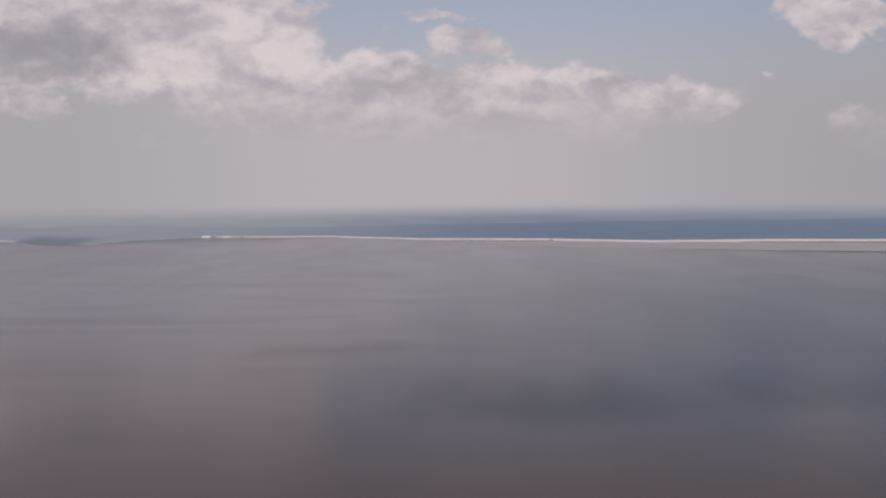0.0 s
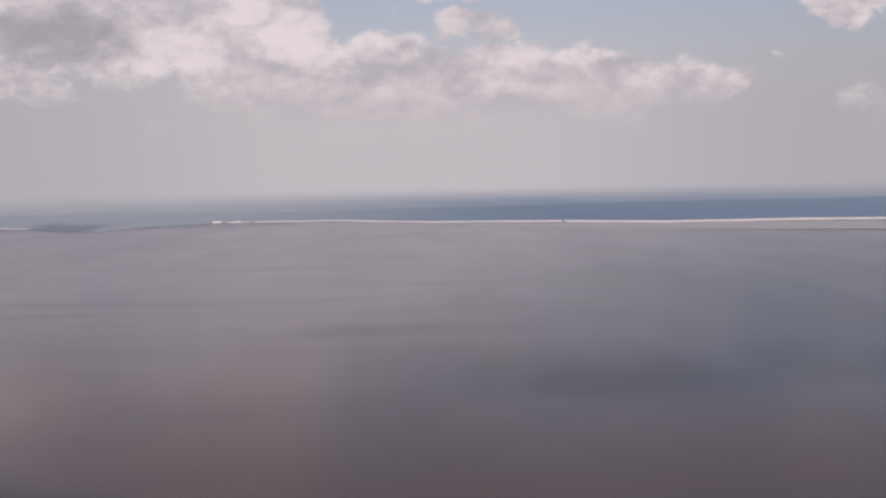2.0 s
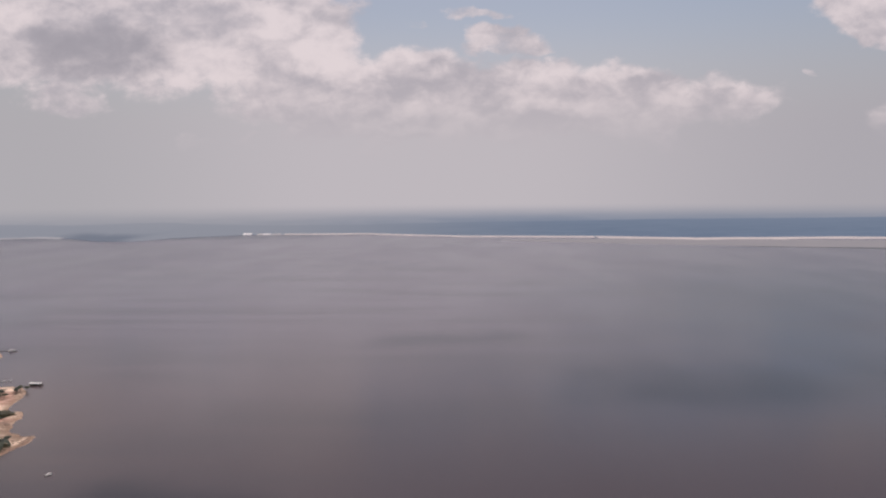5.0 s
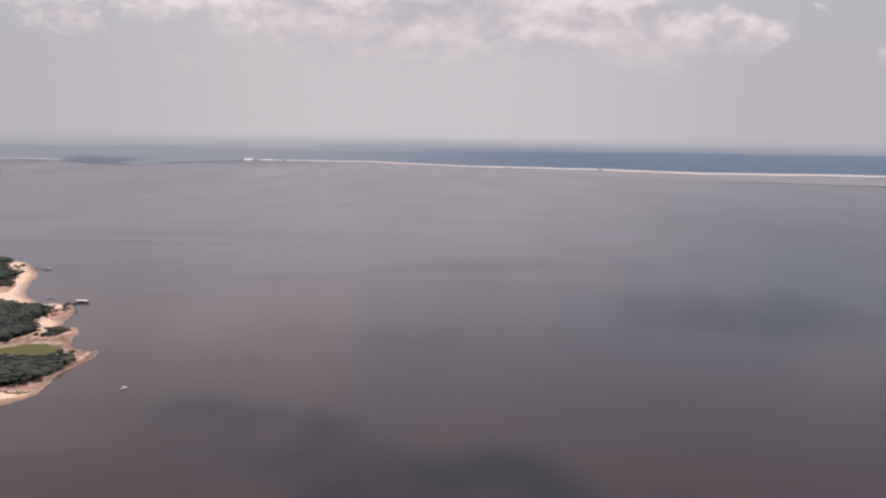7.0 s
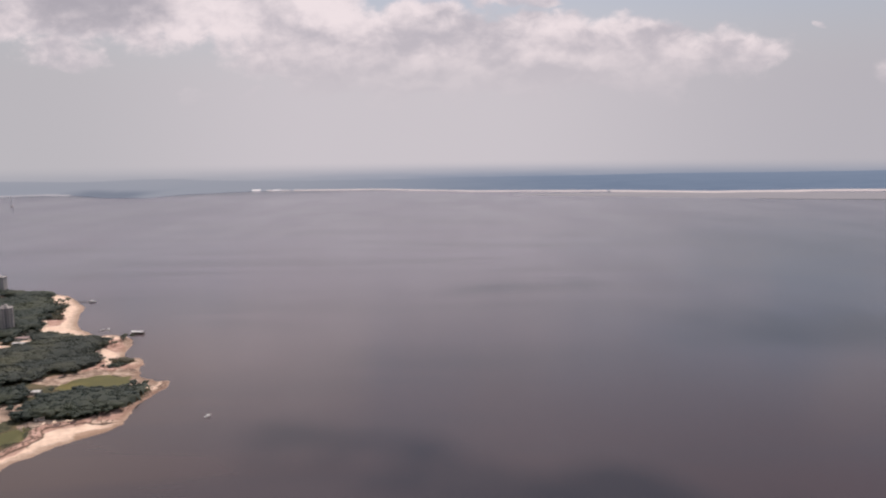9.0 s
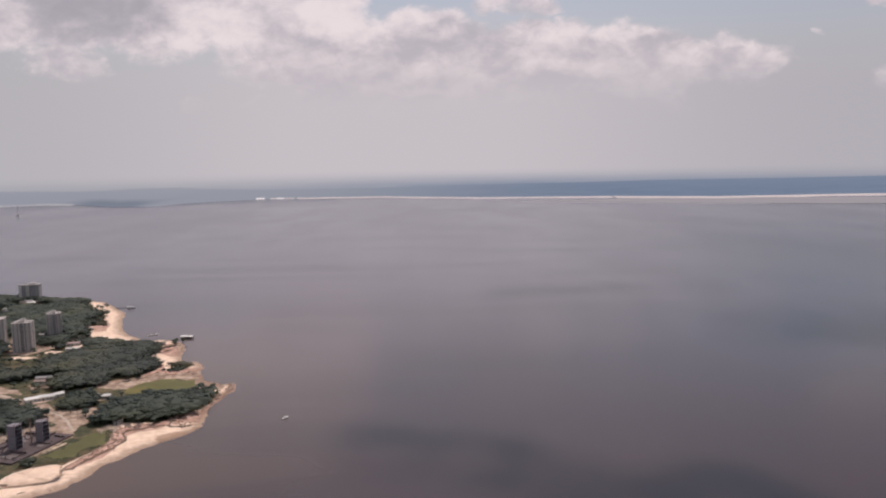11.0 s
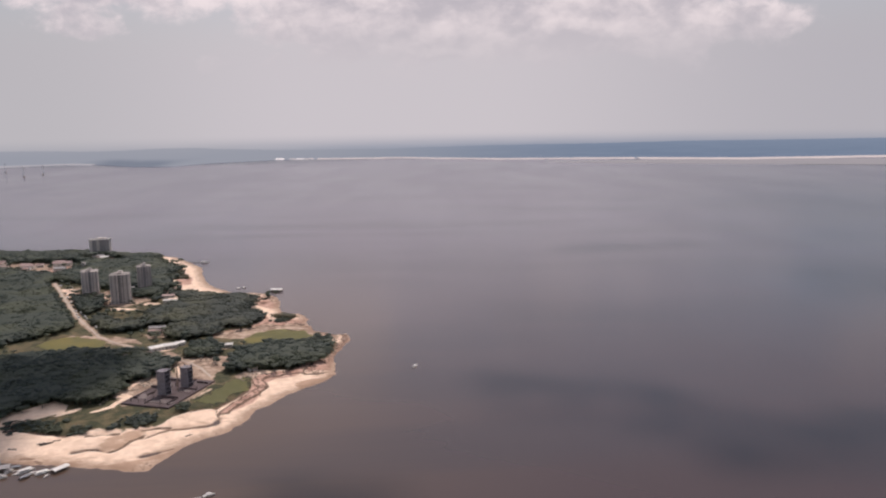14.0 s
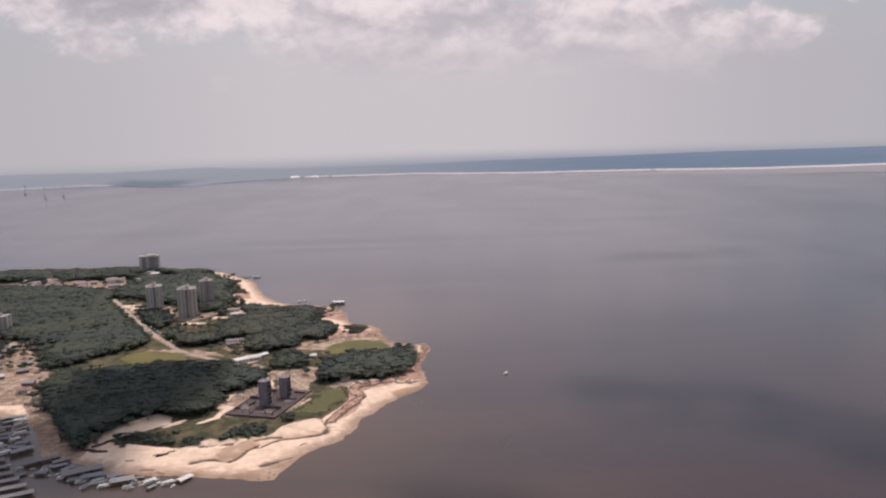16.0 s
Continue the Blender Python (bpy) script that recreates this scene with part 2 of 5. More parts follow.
CLOUD_BASES = [  # the grey undersides, laid out alike
    (-1.99, 1.07, 0.50, 0.172, 1.00), (0.02, 0.87, 0.31, 0.133, 0.60), (-0.77, 0.85, 0.17, 0.060, 0.50), (0.51, 0.68, 0.31, 0.066, 0.50),
    (-0.55, 0.66, 0.31, 0.066, 0.45), (1.18, 0.70, 0.38, 0.099, 0.50), (-0.11, 0.56, 0.30, 0.036, 0.40), (0.93, 0.55, 0.38, 0.050, 0.40),
    (-0.97, 0.67, 0.20, 0.066, 0.40),
]
CLOUD_HEADS = [  # the heads that the sun strikes
    (-0.12, 1.03, 0.23, 0.066, 0.80), (-0.61, 1.04, 0.22, 0.159, 0.90), (-1.38, 1.00, 0.38, 0.152, 0.80), (1.02, 0.92, 0.22, 0.060, 0.80),
    (1.53, 0.83, 0.22, 0.043, 0.70), (-0.28, 0.63, 0.25, 0.046, 0.60), (0.69, 0.75, 0.28, 0.066, 0.60), (-0.91, 1.21, 0.20, 0.099, 0.80),
]


def billows(n, spot):
    """Heaps upon heaps, as a cumulus has them, with wisps between."""
    curl = n.add("ShaderNodeTexNoise")
    n.put(curl.inputs["Vector"], spot)
    n.put(curl.inputs["Scale"], 4.0)
    n.put(curl.inputs["Detail"], 2.0)
    warped = n.add("ShaderNodeVectorMath", "ADD")
    n.put(warped.inputs[0], spot)
    n.put(warped.inputs[1], n.scaled(curl.outputs[1], 0.13, 0.13, 0.0))
    total = n.math("MULTIPLY", n.noise(spot, 1.9, 6.0, 0.5), 0.62)
    for scale, weight in ((2.2, 0.42), (4.6, 0.20), (10.0, 0.06)):
        cell = n.add("ShaderNodeTexVoronoi")
        cell.voronoi_dimensions, cell.feature = "2D", "SMOOTH_F1"
        n.put(cell.inputs["Vector"], warped.outputs[0])
        n.put(cell.inputs["Scale"], scale)
        n.put(cell.inputs["Smoothness"], 0.6)
        total = n.math("ADD", total, n.math("MULTIPLY", n.math("SUBTRACT", 0.72, cell.outputs["Distance"]), weight))
    return total


def ellipses(n, across, height, rows, low, high):
    """The union of soft ellipses, each of its own weight."""
    body = None
    for x, z, wide, tall, weight in rows:
        a = n.math("DIVIDE", n.math("SUBTRACT", across, x), wide)
        b = n.math("DIVIDE", n.math("SUBTRACT", height, z), tall)
        gap = n.math("ADD", n.math("MULTIPLY", a, a), n.math("MULTIPLY", b, b))
        one = n.span(gap, low, high, weight, 0.0)
        body = one if body is None else n.math("MAXIMUM", body, one)
    return body


def cloud_material():
    mat, n = material("cumulus bank")
    at = n.add("ShaderNodeSeparateXYZ")
    n.put(at.inputs[0], coords(n))
    across = n.math("MULTIPLY", n.math("ADD", at.outputs[0], 280.0), 4.5 / CLOUD_FAR)
    height = n.math("ADD", n.math("MULTIPLY", n.math("SUBTRACT", at.outputs[2], 217.0), 4.5 / CLOUD_FAR), 0.217)
    spot = n.add("ShaderNodeCombineXYZ")
    n.put(spot.inputs[0], across)
    n.put(spot.inputs[1], n.math("MULTIPLY", height, 1.5))
    spot = spot.outputs[0]
    raised = n.add("ShaderNodeVectorMath", "ADD")
    n.put(raised.inputs[0], spot)
    raised.inputs[1].default_value = (-0.02, 0.09, 0.0)
    puff, puff_above = billows(n, spot), billows(n, raised.outputs[0])
    fray = n.math("SUBTRACT", n.noise(spot, 9.0, 6.0, 0.62, 0.4), 0.5)
    # outlines and patches wander, as the air does
    drift = n.add("ShaderNodeTexNoise")
    n.put(drift.inputs["Vector"], spot)
    drift.inputs["Scale"].default_value, drift.inputs["Detail"].default_value = 3.2, 5.0
    shift = n.add("ShaderNodeSeparateXYZ")
    n.put(shift.inputs[0], drift.outputs[1])
    wander_x = n.math("ADD", across, n.math("MULTIPLY", n.math("SUBTRACT", shift.outputs[0], 0.5), 0.55))
    wander_z = n.math("ADD", height, n.math("MULTIPLY", n.math("SUBTRACT", shift.outputs[1], 0.5), 0.30))
    body = ellipses(n, wander_x, wander_z, CLOUDS, 0.25, 1.35)
    dense = n.math("ADD", body, n.math("ADD", n.math("MULTIPLY", n.math("SUBTRACT", puff, 0.46), 1.2), n.math("MULTIPLY", fray, 1.15)))
    cover = n.math("MULTIPLY", n.span(dense, 0.22, 1.15), n.span(body, 0.0, 0.5))
    relief = n.math("SUBTRACT", puff, puff_above)
    grain = n.math("ADD", n.math("ADD", n.math("MULTIPLY", relief, 1.0), n.math("MULTIPLY", fray, 0.7)), n.noise(spot, 1.7, 5.0, 0.5))
    grain = n.math("ADD", grain, n.math("MULTIPLY", ellipses(n, wander_x, wander_z, CLOUD_HEADS, 0.1, 1.5), 0.32))
    grain = n.math("SUBTRACT", grain, n.math("MULTIPLY", ellipses(n, wander_x, wander_z, CLOUD_BASES, 0.0, 1.6), 0.24))
    grain = n.math("ADD", grain, n.math("MULTIPLY", n.math("SUBTRACT", n.noise(spot, 5.5, 8.0, 0.62, 0.3), 0.5), 0.75))
    lit = n.span(grain, 0.10, 0.95)
    tone = n.mix(lit, (0.485, 0.465, 0.482), (0.85, 0.775, 0.745))
    heavy = ellipses(n, wander_x, wander_z, CLOUD_BASES[:1], 0.2, 1.5)
    tone = n.mix(n.math("MULTIPLY", heavy, n.span(grain, 0.7, -0.2, 0.45, 0.95)), tone, (0.385, 0.37, 0.39))
    tone = n.mix(n.span(height, 0.95, 0.45, 0.0, 0.8), tone, (0.565, 0.54, 0.54))
    cover = n.math("MULTIPLY", cover, n.span(height, 0.38, 0.80, 0.12, 0.92))
    cover = n.math("MULTIPLY", cover, n.span(height, 1.4, 1.9, 1.0, 0.0))
    glow = n.add("ShaderNodeEmission")
    n.put(glow.inputs[0], tone)
    both = n.add("ShaderNodeMixShader")
    n.put(both.inputs[0], cover)
    n.put(both.inputs[1], n.add("ShaderNodeBsdfTransparent").outputs[0])
    n.put(both.inputs[2], glow.outputs[0])
    n.end(both.outputs[0])
    return mat


def shade_cloud_material():
    mat, n = material("overhead cloud")
    puff = n.noise(coords(n), 0.02, 5.0)
    n.end(n.surface(n.mix(puff, (0.7, 0.7, 0.72), (0.85, 0.85, 0.85)), 1.0, specular=0.0).outputs[0])
    return mat


WATER, GROUND, FAR_WOODS, CUMULUS, OVERHEAD = water_material(), ground_material(), far_forest_material(), cloud_material(), shade_cloud_material()
# leaf greens raised towards blue, air haze mixed into the colour
LEAVES = foliage("forest leaves", (0.050, 0.070, 0.064), (0.104, 0.124, 0.094))
SCRUB = foliage("scrub leaves", (0.070, 0.070, 0.045), (0.115, 0.105, 0.065))
# paler version of the forest leaves, hazed alike
PALE_LEAVES = foliage("paler forest leaves", (0.062, 0.078, 0.070), (0.128, 0.140, 0.105))
LAWN = foliage("mown grass", (0.172, 0.176, 0.070), (0.240, 0.226, 0.096))
BARK = plain("bark", (0.16, 0.12, 0.09), 0.9)
# these five glow: sunlight and air haze are part of the colours
PALE_SAND = far_glow_material("far sand", (0.60, 0.53, 0.51), (0.72, 0.63, 0.59))
GREY_SAND = far_glow_material("hazy far sand", (0.40, 0.395, 0.41), (0.47, 0.455, 0.465))
FAR_ROOF = far_glow_material("glowing far roof", (0.80, 0.74, 0.72), (0.92, 0.86, 0.83))
WET_SAND = far_glow_material("wet sandbar", (0.335, 0.32, 0.33), (0.375, 0.35, 0.355))
DARK_MUD = far_glow_material("dark mud", (0.13, 0.14, 0.145), (0.17, 0.175, 0.18))


# ---- mesh helpers ----
def mesh_object(name, verts, faces, mat, smooth=False):
    data = bpy.data.meshes.new(name)
    data.from_pydata(verts, [], faces)
    data.materials.append(mat)
    if smooth:
        data.polygons.foreach_set("use_smooth", [True] * len(data.polygons))
    return new(name, data)


def part(name, bm, mat, parent=None, label=""):
    """Links a bmesh as one mesh object under a thing or under a part."""
    data = bpy.data.meshes.new(name)
    bmesh.ops.recalc_face_normals(bm, faces=bm.faces)
    bm.to_mesh(data)
    bm.free()
    data.materials.append(mat)
    ob = new(name, data)
    if parent is not None:
        ob.parent = parent
    return tagged(ob, label)


def thing(name, x, y, z, turn, label, category, group=""):
    ob = new(name)
    ob.matrix_basis = pose(x, y, z, 0, 0, turn)
    return tagged(ob, label, category, group)


def box(bm, x, y, z, sx, sy, sz, turn=0.0, taper=1.0):
    """A box that stands on z, its top scaled by taper."""
    c, s = math.cos(radians(turn)), math.sin(radians(turn))
    ring = []
    for k, dz in ((1.0, 0.0), (taper, sz)):
        for a, b in ((-1, -1), (1, -1), (1, 1), (-1, 1)):
            dx, dy = a * sx / 2 * k, b * sy / 2 * k
            ring.append(bm.verts.new((x + c * dx - s * dy, y + s * dx + c * dy, z + dz)))
    for face in ((3, 2, 1, 0), (4, 5, 6, 7), (0, 1, 5, 4), (1, 2, 6, 5), (2, 3, 7, 6), (3, 0, 4, 7)):
        bm.faces.new([ring[i] for i in face])
    return bm


def gable(bm, x, y, z, sx, sy, rise, thick=0.15, over=0.4):
    """Two roof slopes with thickness, the ridge along x."""
    a, b = sx / 2 + over, sy / 2 + over
    drop = rise * over / (sy / 2)
    for side in (-1, 1):
        pts = [(-a, side * b, z - drop), (a, side * b, z - drop), (a, 0, z + rise), (-a, 0, z + rise)]
        low = [bm.verts.new((x + p[0], y + p[1], p[2])) for p in pts]
        top = [bm.verts.new((x + p[0], y + p[1], p[2] + thick)) for p in pts]
        bm.faces.new(low), bm.faces.new(top)
        for i in range(4):
            bm.faces.new((low[i], low[(i + 1) % 4], top[(i + 1) % 4], top[i]))
    return bm


def hashed(ix, iy, seed):
    v = np.sin(ix * 127.1 + iy * 311.7 + seed * 74.7) * 43758.5453
    return v - np.floor(v)


def value_noise(x, y, seed=0, octaves=4):
    total, amp, norm = 0.0, 1.0, 0.0
    for k in range(octaves):
        ix, iy = np.floor(x), np.floor(y)
        fx, fy = x - ix, y - iy
        fx, fy = fx * fx * (3 - 2 * fx), fy * fy * (3 - 2 * fy)
        a, b = hashed(ix, iy, seed + k), hashed(ix + 1, iy, seed + k)
        c, d = hashed(ix, iy + 1, seed + k), hashed(ix + 1, iy + 1, seed + k)
        total = total + amp * ((a * (1 - fx) + b * fx) * (1 - fy) + (c * (1 - fx) + d * fx) * fy)
        norm += amp
        x, y, amp = x * 2.03 + 11.3, y * 2.03 + 5.7, amp * 0.5
    return total / norm - 0.5


def inside_by(px, py, outline):
    """How far points lie inside an outline, in metres; outside it is negative."""
    far = np.full(px.shape, 1e9)
    odd = np.zeros(px.shape, bool)
    for (ax, ay), (bx, by) in zip(outline, outline[1:] + outline[:1]):
        ex, ey = bx - ax, by - ay
        k = np.clip(((px - ax) * ex + (py - ay) * ey) / (ex * ex + ey * ey), 0, 1)
        far = np.minimum(far, (px - ax - k * ex) ** 2 + (py - ay - k * ey) ** 2)
        cross = ((ay > py) != (by > py)) & (px < (bx - ax) * (py - ay) / ((by - ay) or 1e-9) + ax)
        odd ^= cross
    far = np.sqrt(far)
    return np.where(odd, far, -far)


def along_by(px, py, line):
    """How far points lie from an open line, in metres."""
    far = np.full(px.shape, 1e9)
    for (ax, ay), (bx, by) in zip(line, line[1:]):
        ex, ey = bx - ax, by - ay
        k = np.clip(((px - ax) * ex + (py - ay) * ey) / (ex * ex + ey * ey), 0, 1)
        far = np.minimum(far, (px - ax - k * ex) ** 2 + (py - ay - k * ey) ** 2)
    return np.sqrt(far)


def soft_step(v, low, high):
    t = np.clip((v - low) / (high - low), 0, 1)
    return t * t * (3 - 2 * t)


# ---- the plan of the near shore ----
NORTH_BEACH = [(-1900, 1250), (-1260, 1235), (-1150, 1228), (-1038, 1222), (-948, 1181), (-925, 1177), (-888, 1155), (-849, 1105), (-821, 1064), (-805, 1012), (-787, 964), (-768, 930)]
COVE = [(-744, 906), (-725, 892), (-710, 897), (-694, 890), (-680, 871), (-669, 845), (-663, 818), (-656, 800), (-651, 787), (-642, 791), (-629, 781), (-623, 764), (-627, 753), (-618, 740), (-609, 722)]
HEADLAND = [(-599, 714), (-589, 707), (-583, 707), (-579, 710), (-574, 702), (-573, 683), (-576, 658), (-578, 642), (-578, 623), (-574, 604), (-572, 591)]
SOUTH_BEACH = [(-577, 575), (-590, 558), (-605, 538), (-614, 521), (-620, 512), (-623, 494), (-627, 479), (-636, 470), (-646, 461), (-652, 451), (-656, 434), (-661, 421), (-672, 419), (-689, 424), (-699, 424), (-717, 428), (-732, 431), (-755, 435)]
HARBOUR = [(-751, 427), (-767, 437), (-782, 449), (-801, 459), (-815, 462), (-828, 483), (-843, 509), (-857, 528), (-876, 537), (-895, 548), (-960, 552), (-1080, 500), (-1300, 470), (-1900, 440)]
COAST = NORTH_BEACH + COVE + HEADLAND + SOUTH_BEACH + HARBOUR
WOODS = {
    "tip": [(-653, 582), (-659, 595), (-656, 609), (-665, 639), (-661, 646), (-647, 650), (-628, 656), (-607, 661), (-605, 676), (-586, 684), (-579, 669), (-582, 651), (-586, 630), (-596, 618), (-599, 602), (-609, 592), (-629, 590), (-644, 587)],
    "mid": [(-797, 786), (-778, 802), (-769, 830), (-750, 851), (-732, 855), (-702, 858), (-692, 827), (-693, 801), (-699, 787), (-672, 776), (-666, 754), (-674, 723), (-696, 722), (-702, 706), (-705, 689), (-714, 684), (-719, 673), (-728, 670), (-745, 690), (-747, 711), (-772, 707), (-795, 704), (-811, 717), (-834, 748), (-837, 766), (-815, 746), (-794, 737), (-778, 740)],
    "strip": [(-705, 629), (-708, 645), (-708, 664), (-694, 666), (-683, 650), (-674, 637), (-680, 627), (-694, 627)],
    "dark": [(-876, 586), (-863, 555), (-836, 518), (-813, 485), (-798, 465), (-793, 470), (-797, 490), (-788, 504), (-775, 516), (-763, 526), (-746, 516), (-733, 515), (-722, 530), (-731, 550), (-724, 562), (-713, 576), (-703, 592), (-716, 620), (-741, 633), (-772, 639), (-797, 642), (-834, 632), (-862, 625), (-887, 628)],
    "big": [(-1156, 1045), (-1065, 1030), (-985, 985), (-905, 835), (-874, 775), (-848, 737), (-856, 713), (-861, 694), (-875, 680), (-890, 661), (-897, 641), (-965, 745), (-1012, 766), (-1400, 780), (-1400, 1020)],
    "far": [(-801, 832), (-811, 869), (-814, 909), (-815, 935), (-836, 972), (-840, 1002), (-848, 1034), (-874, 1079), (-905, 1123), (-912, 1168), (-1038, 1196), (-1400, 1190), (-1400, 1108), (-1160, 1105), (-1000, 1092), (-985, 1040), (-1000, 985), (-955, 950), (-900, 920)],
    "clump": [(-909, 862), (-888, 847), (-878, 854), (-858, 818), (-852, 785), (-859, 781), (-878, 807)],
    "shore": [(-810, 896), (-779, 894), (-747, 876), (-736, 861), (-755, 848), (-791, 851)],
    "spit": [(-664, 788), (-652, 793), (-636, 777), (-640, 765), (-658, 770)],
}
SCRUB_LAND = [(-779, 487), (-768, 494), (-749, 495), (-737, 509), (-722, 513), (-708, 497), (-703, 507), (-693, 513), (-678, 509), (-665, 512), (-652, 516), (-659, 505), (-670, 496), (-674, 487), (-681, 478), (-692, 476), (-702, 481), (-718, 476), (-733, 469), (-749, 472), (-768, 480)]
SHORE_SCRUB = [(-874, 1090), (-852, 1068), (-832, 1015), (-810, 980), (-830, 970), (-852, 1010)]
BUSHES = [
    [(-778, 487), (-767, 492), (-748, 489), (-738, 475), (-750, 474), (-768, 481)],
    [(-702, 483), (-697, 493), (-689, 499), (-679, 492), (-682, 480), (-692, 477)],
    [(-732, 473), (-726, 481), (-718, 478), (-723, 471)],
    [(-677, 513), (-669, 517), (-664, 510), (-672, 506)],
    [(-649, 762), (-640, 776), (-636, 762), (-658, 749)],
]
WHITE_SAND = [(-800, 498), (-782, 499), (-780, 509), (-775, 515), (-765, 527), (-752, 518), (-748, 504), (-764, 494), (-776, 489), (-774, 465), (-785, 466)]
LAWNS = [
    [(-663, 523), (-661, 534), (-659, 548), (-651, 563), (-643, 572), (-636, 570), (-633, 552), (-638, 545), (-643, 533), (-649, 519)],
    [(-670, 672), (-663, 698), (-641, 721), (-619, 719), (-609, 700), (-610, 680), (-631, 670), (-650, 664)],
    [(-851, 664), (-849, 690), (-828, 700), (-795, 680), (-784, 660), (-807, 654), (-822, 645)],
    [(-844, 780), (-837, 799), (-804, 807), (-781, 813), (-775, 795), (-796, 777), (-780, 740), (-800, 737), (-825, 756)],
    [(-851, 704), (-846, 727), (-837, 731), (-826, 710), (-835, 699)],
    [(-661, 503), (-661, 519), (-658, 536), (-661, 553), (-660, 569), (-649, 580), (-636, 575), (-631, 554), (-637, 540), (-643, 526), (-649, 516)],
    [(-677, 506), (-673, 516), (-667, 530), (-661, 546), (-664, 566), (-660, 577), (-648, 548), (-652, 518), (-662, 502)],
]
PALE_LOTS = [
    [(-846, 804), (-836, 811), (-814, 810), (-808, 802), (-826, 796)],
    [(-880, 860), (-876, 877), (-868, 865), (-874, 854)],
    [(-824, 862), (-815, 881), (-805, 863), (-816, 850)],
    [(-817, 825), (-811, 836), (-797, 829), (-798, 822), (-812, 820)],
    [(-799, 849), (-800, 869), (-787, 862), (-779, 839), (-789, 832)],
    [(-736, 550), (-729, 554), (-719, 549), (-711, 533), (-713, 521), (-724, 530)],
    [(-743, 645), (-741, 657), (-722, 665), (-717, 652), (-733, 642)],
    [(-697, 656), (-680, 662), (-672, 655), (-677, 650), (-694, 651)],
    [(-765, 706), (-756, 714), (-749, 703), (-760, 698)],
    [(-947, 910), (-931, 912), (-917, 892), (-923, 878)],
]
DIRT_LAND = [
    [(-741, 640), (-724, 644), (-703, 625), (-691, 631), (-666, 627), (-660, 608), (-664, 591), (-668, 577), (-685, 589), (-703, 597), (-715, 598), (-731, 621)],
    [(-732, 540), (-727, 564), (-717, 585), (-708, 597), (-693, 578), (-680, 596), (-667, 574), (-661, 558), (-667, 531), (-679, 513), (-701, 518), (-713, 514)],
    [(-702, 691), (-696, 702), (-678, 717), (-661, 737), (-635, 748), (-622, 738), (-639, 722), (-658, 700), (-664, 681), (-680, 682)],
    [(-668, 674), (-651, 691), (-630, 718), (-614, 717), (-608, 689), (-622, 675), (-641, 669)],
    [(-798, 687), (-793, 698), (-773, 688), (-758, 670), (-778, 675)],
    [(-640, 729), (-620, 740), (-584, 699), (-583, 685), (-607, 696), (-613, 711)],
    [(-766, 698), (-752, 725), (-739, 709), (-741, 693), (-757, 687)],
    [(-650, 576), (-645, 587), (-639, 594), (-636, 584), (-644, 568)],
    [(-936, 894), (-927, 918), (-908, 880), (-913, 863)],
    [(-846, 672), (-836, 700), (-800, 694), (-805, 668)],
    [(-910, 850), (-880, 905), (-815, 905), (-800, 870), (-830, 815), (-880, 830)],
    [(-1163, 1080), (-1094, 1040), (-1063, 1000), (-1042, 1021), (-1002, 1076), (-1063, 1100)],
    [(-1010, 746), (-965, 753), (-925, 690), (-878, 600), (-880, 565), (-1050, 570)],
    [(-792, 457), (-830, 482), (-852, 518), (-880, 562), (-868, 590), (-846, 556), (-820, 508), (-790, 474)],
    [(-1040, 1130), (-960, 1120), (-960, 1160), (-1040, 1170)],
]
RED_EARTH = [
    [(-595, 591), (-602, 602), (-600, 618), (-587, 628), (-582, 651), (-580, 672), (-580, 691), (-573, 690), (-572, 668), (-577, 641), (-579, 625), (-578, 600), (-590, 598)],
    [(-693, 827), (-702, 870), (-691, 875), (-679, 851), (-670, 837), (-663, 817), (-671, 810)],
    [(-667, 746), (-673, 785), (-659, 754), (-638, 766), (-624, 765), (-626, 747), (-644, 735), (-658, 720), (-674, 701), (-686, 686), (-697, 687), (-703, 698), (-693, 710), (-674, 721)],
    [(-829, 975), (-835, 1025), (-813, 992), (-799, 948), (-809, 932)],
    [(-640, 515), (-634, 529), (-628, 547), (-622, 557), (-621, 537), (-626, 521), (-635, 508), (-641, 505)],
    [(-636, 547), (-633, 560), (-634, 575), (-627, 583), (-615, 588), (-597, 590), (-604, 579), (-620, 569), (-624, 553), (-629, 544)],
    [(-835, 691), (-822, 700), (-802, 687), (-815, 685)],
    [(-1060, 1078), (-1069, 1106), (-1033, 1080), (-1001, 1073), (-998, 1047), (-1010, 1016), (-1018, 1005), (-1041, 1019)],
]
BLUFF = [(-640, 507), (-634, 527), (-627, 543), (-623, 555), (-631, 567), (-628, 576), (-618, 581), (-602, 592), (-599, 615)]
CUTS = [
    [(-675, 499), (-665, 506), (-658, 511), (-649, 517), (-641, 499), (-641, 489), (-646, 486), (-657, 482), (-668, 479), (-674, 472), (-679, 465)],
    [(-684, 474), (-678, 479), (-669, 482)],
    [(-680, 469), (-685, 460), (-688, 452), (-693, 446), (-705, 451)],
    [(-718, 468), (-708, 469), (-697, 468)],
    [(-717, 447), (-710, 450), (-704, 451)],
    [(-672, 440), (-662, 446), (-656, 450)],
    [(-734, 436), (-729, 433)],
    [(-744, 439), (-737, 439)],
    [(-597, 589), (-589, 591), (-579, 595)],
    [(-774, 484), (-749, 473), (-731, 469), (-717, 478)],
    [(-703, 693), (-690, 699), (-668, 720), (-645, 742)],
    [(-647, 519), (-639, 534), (-634, 549), (-634, 556)],
]
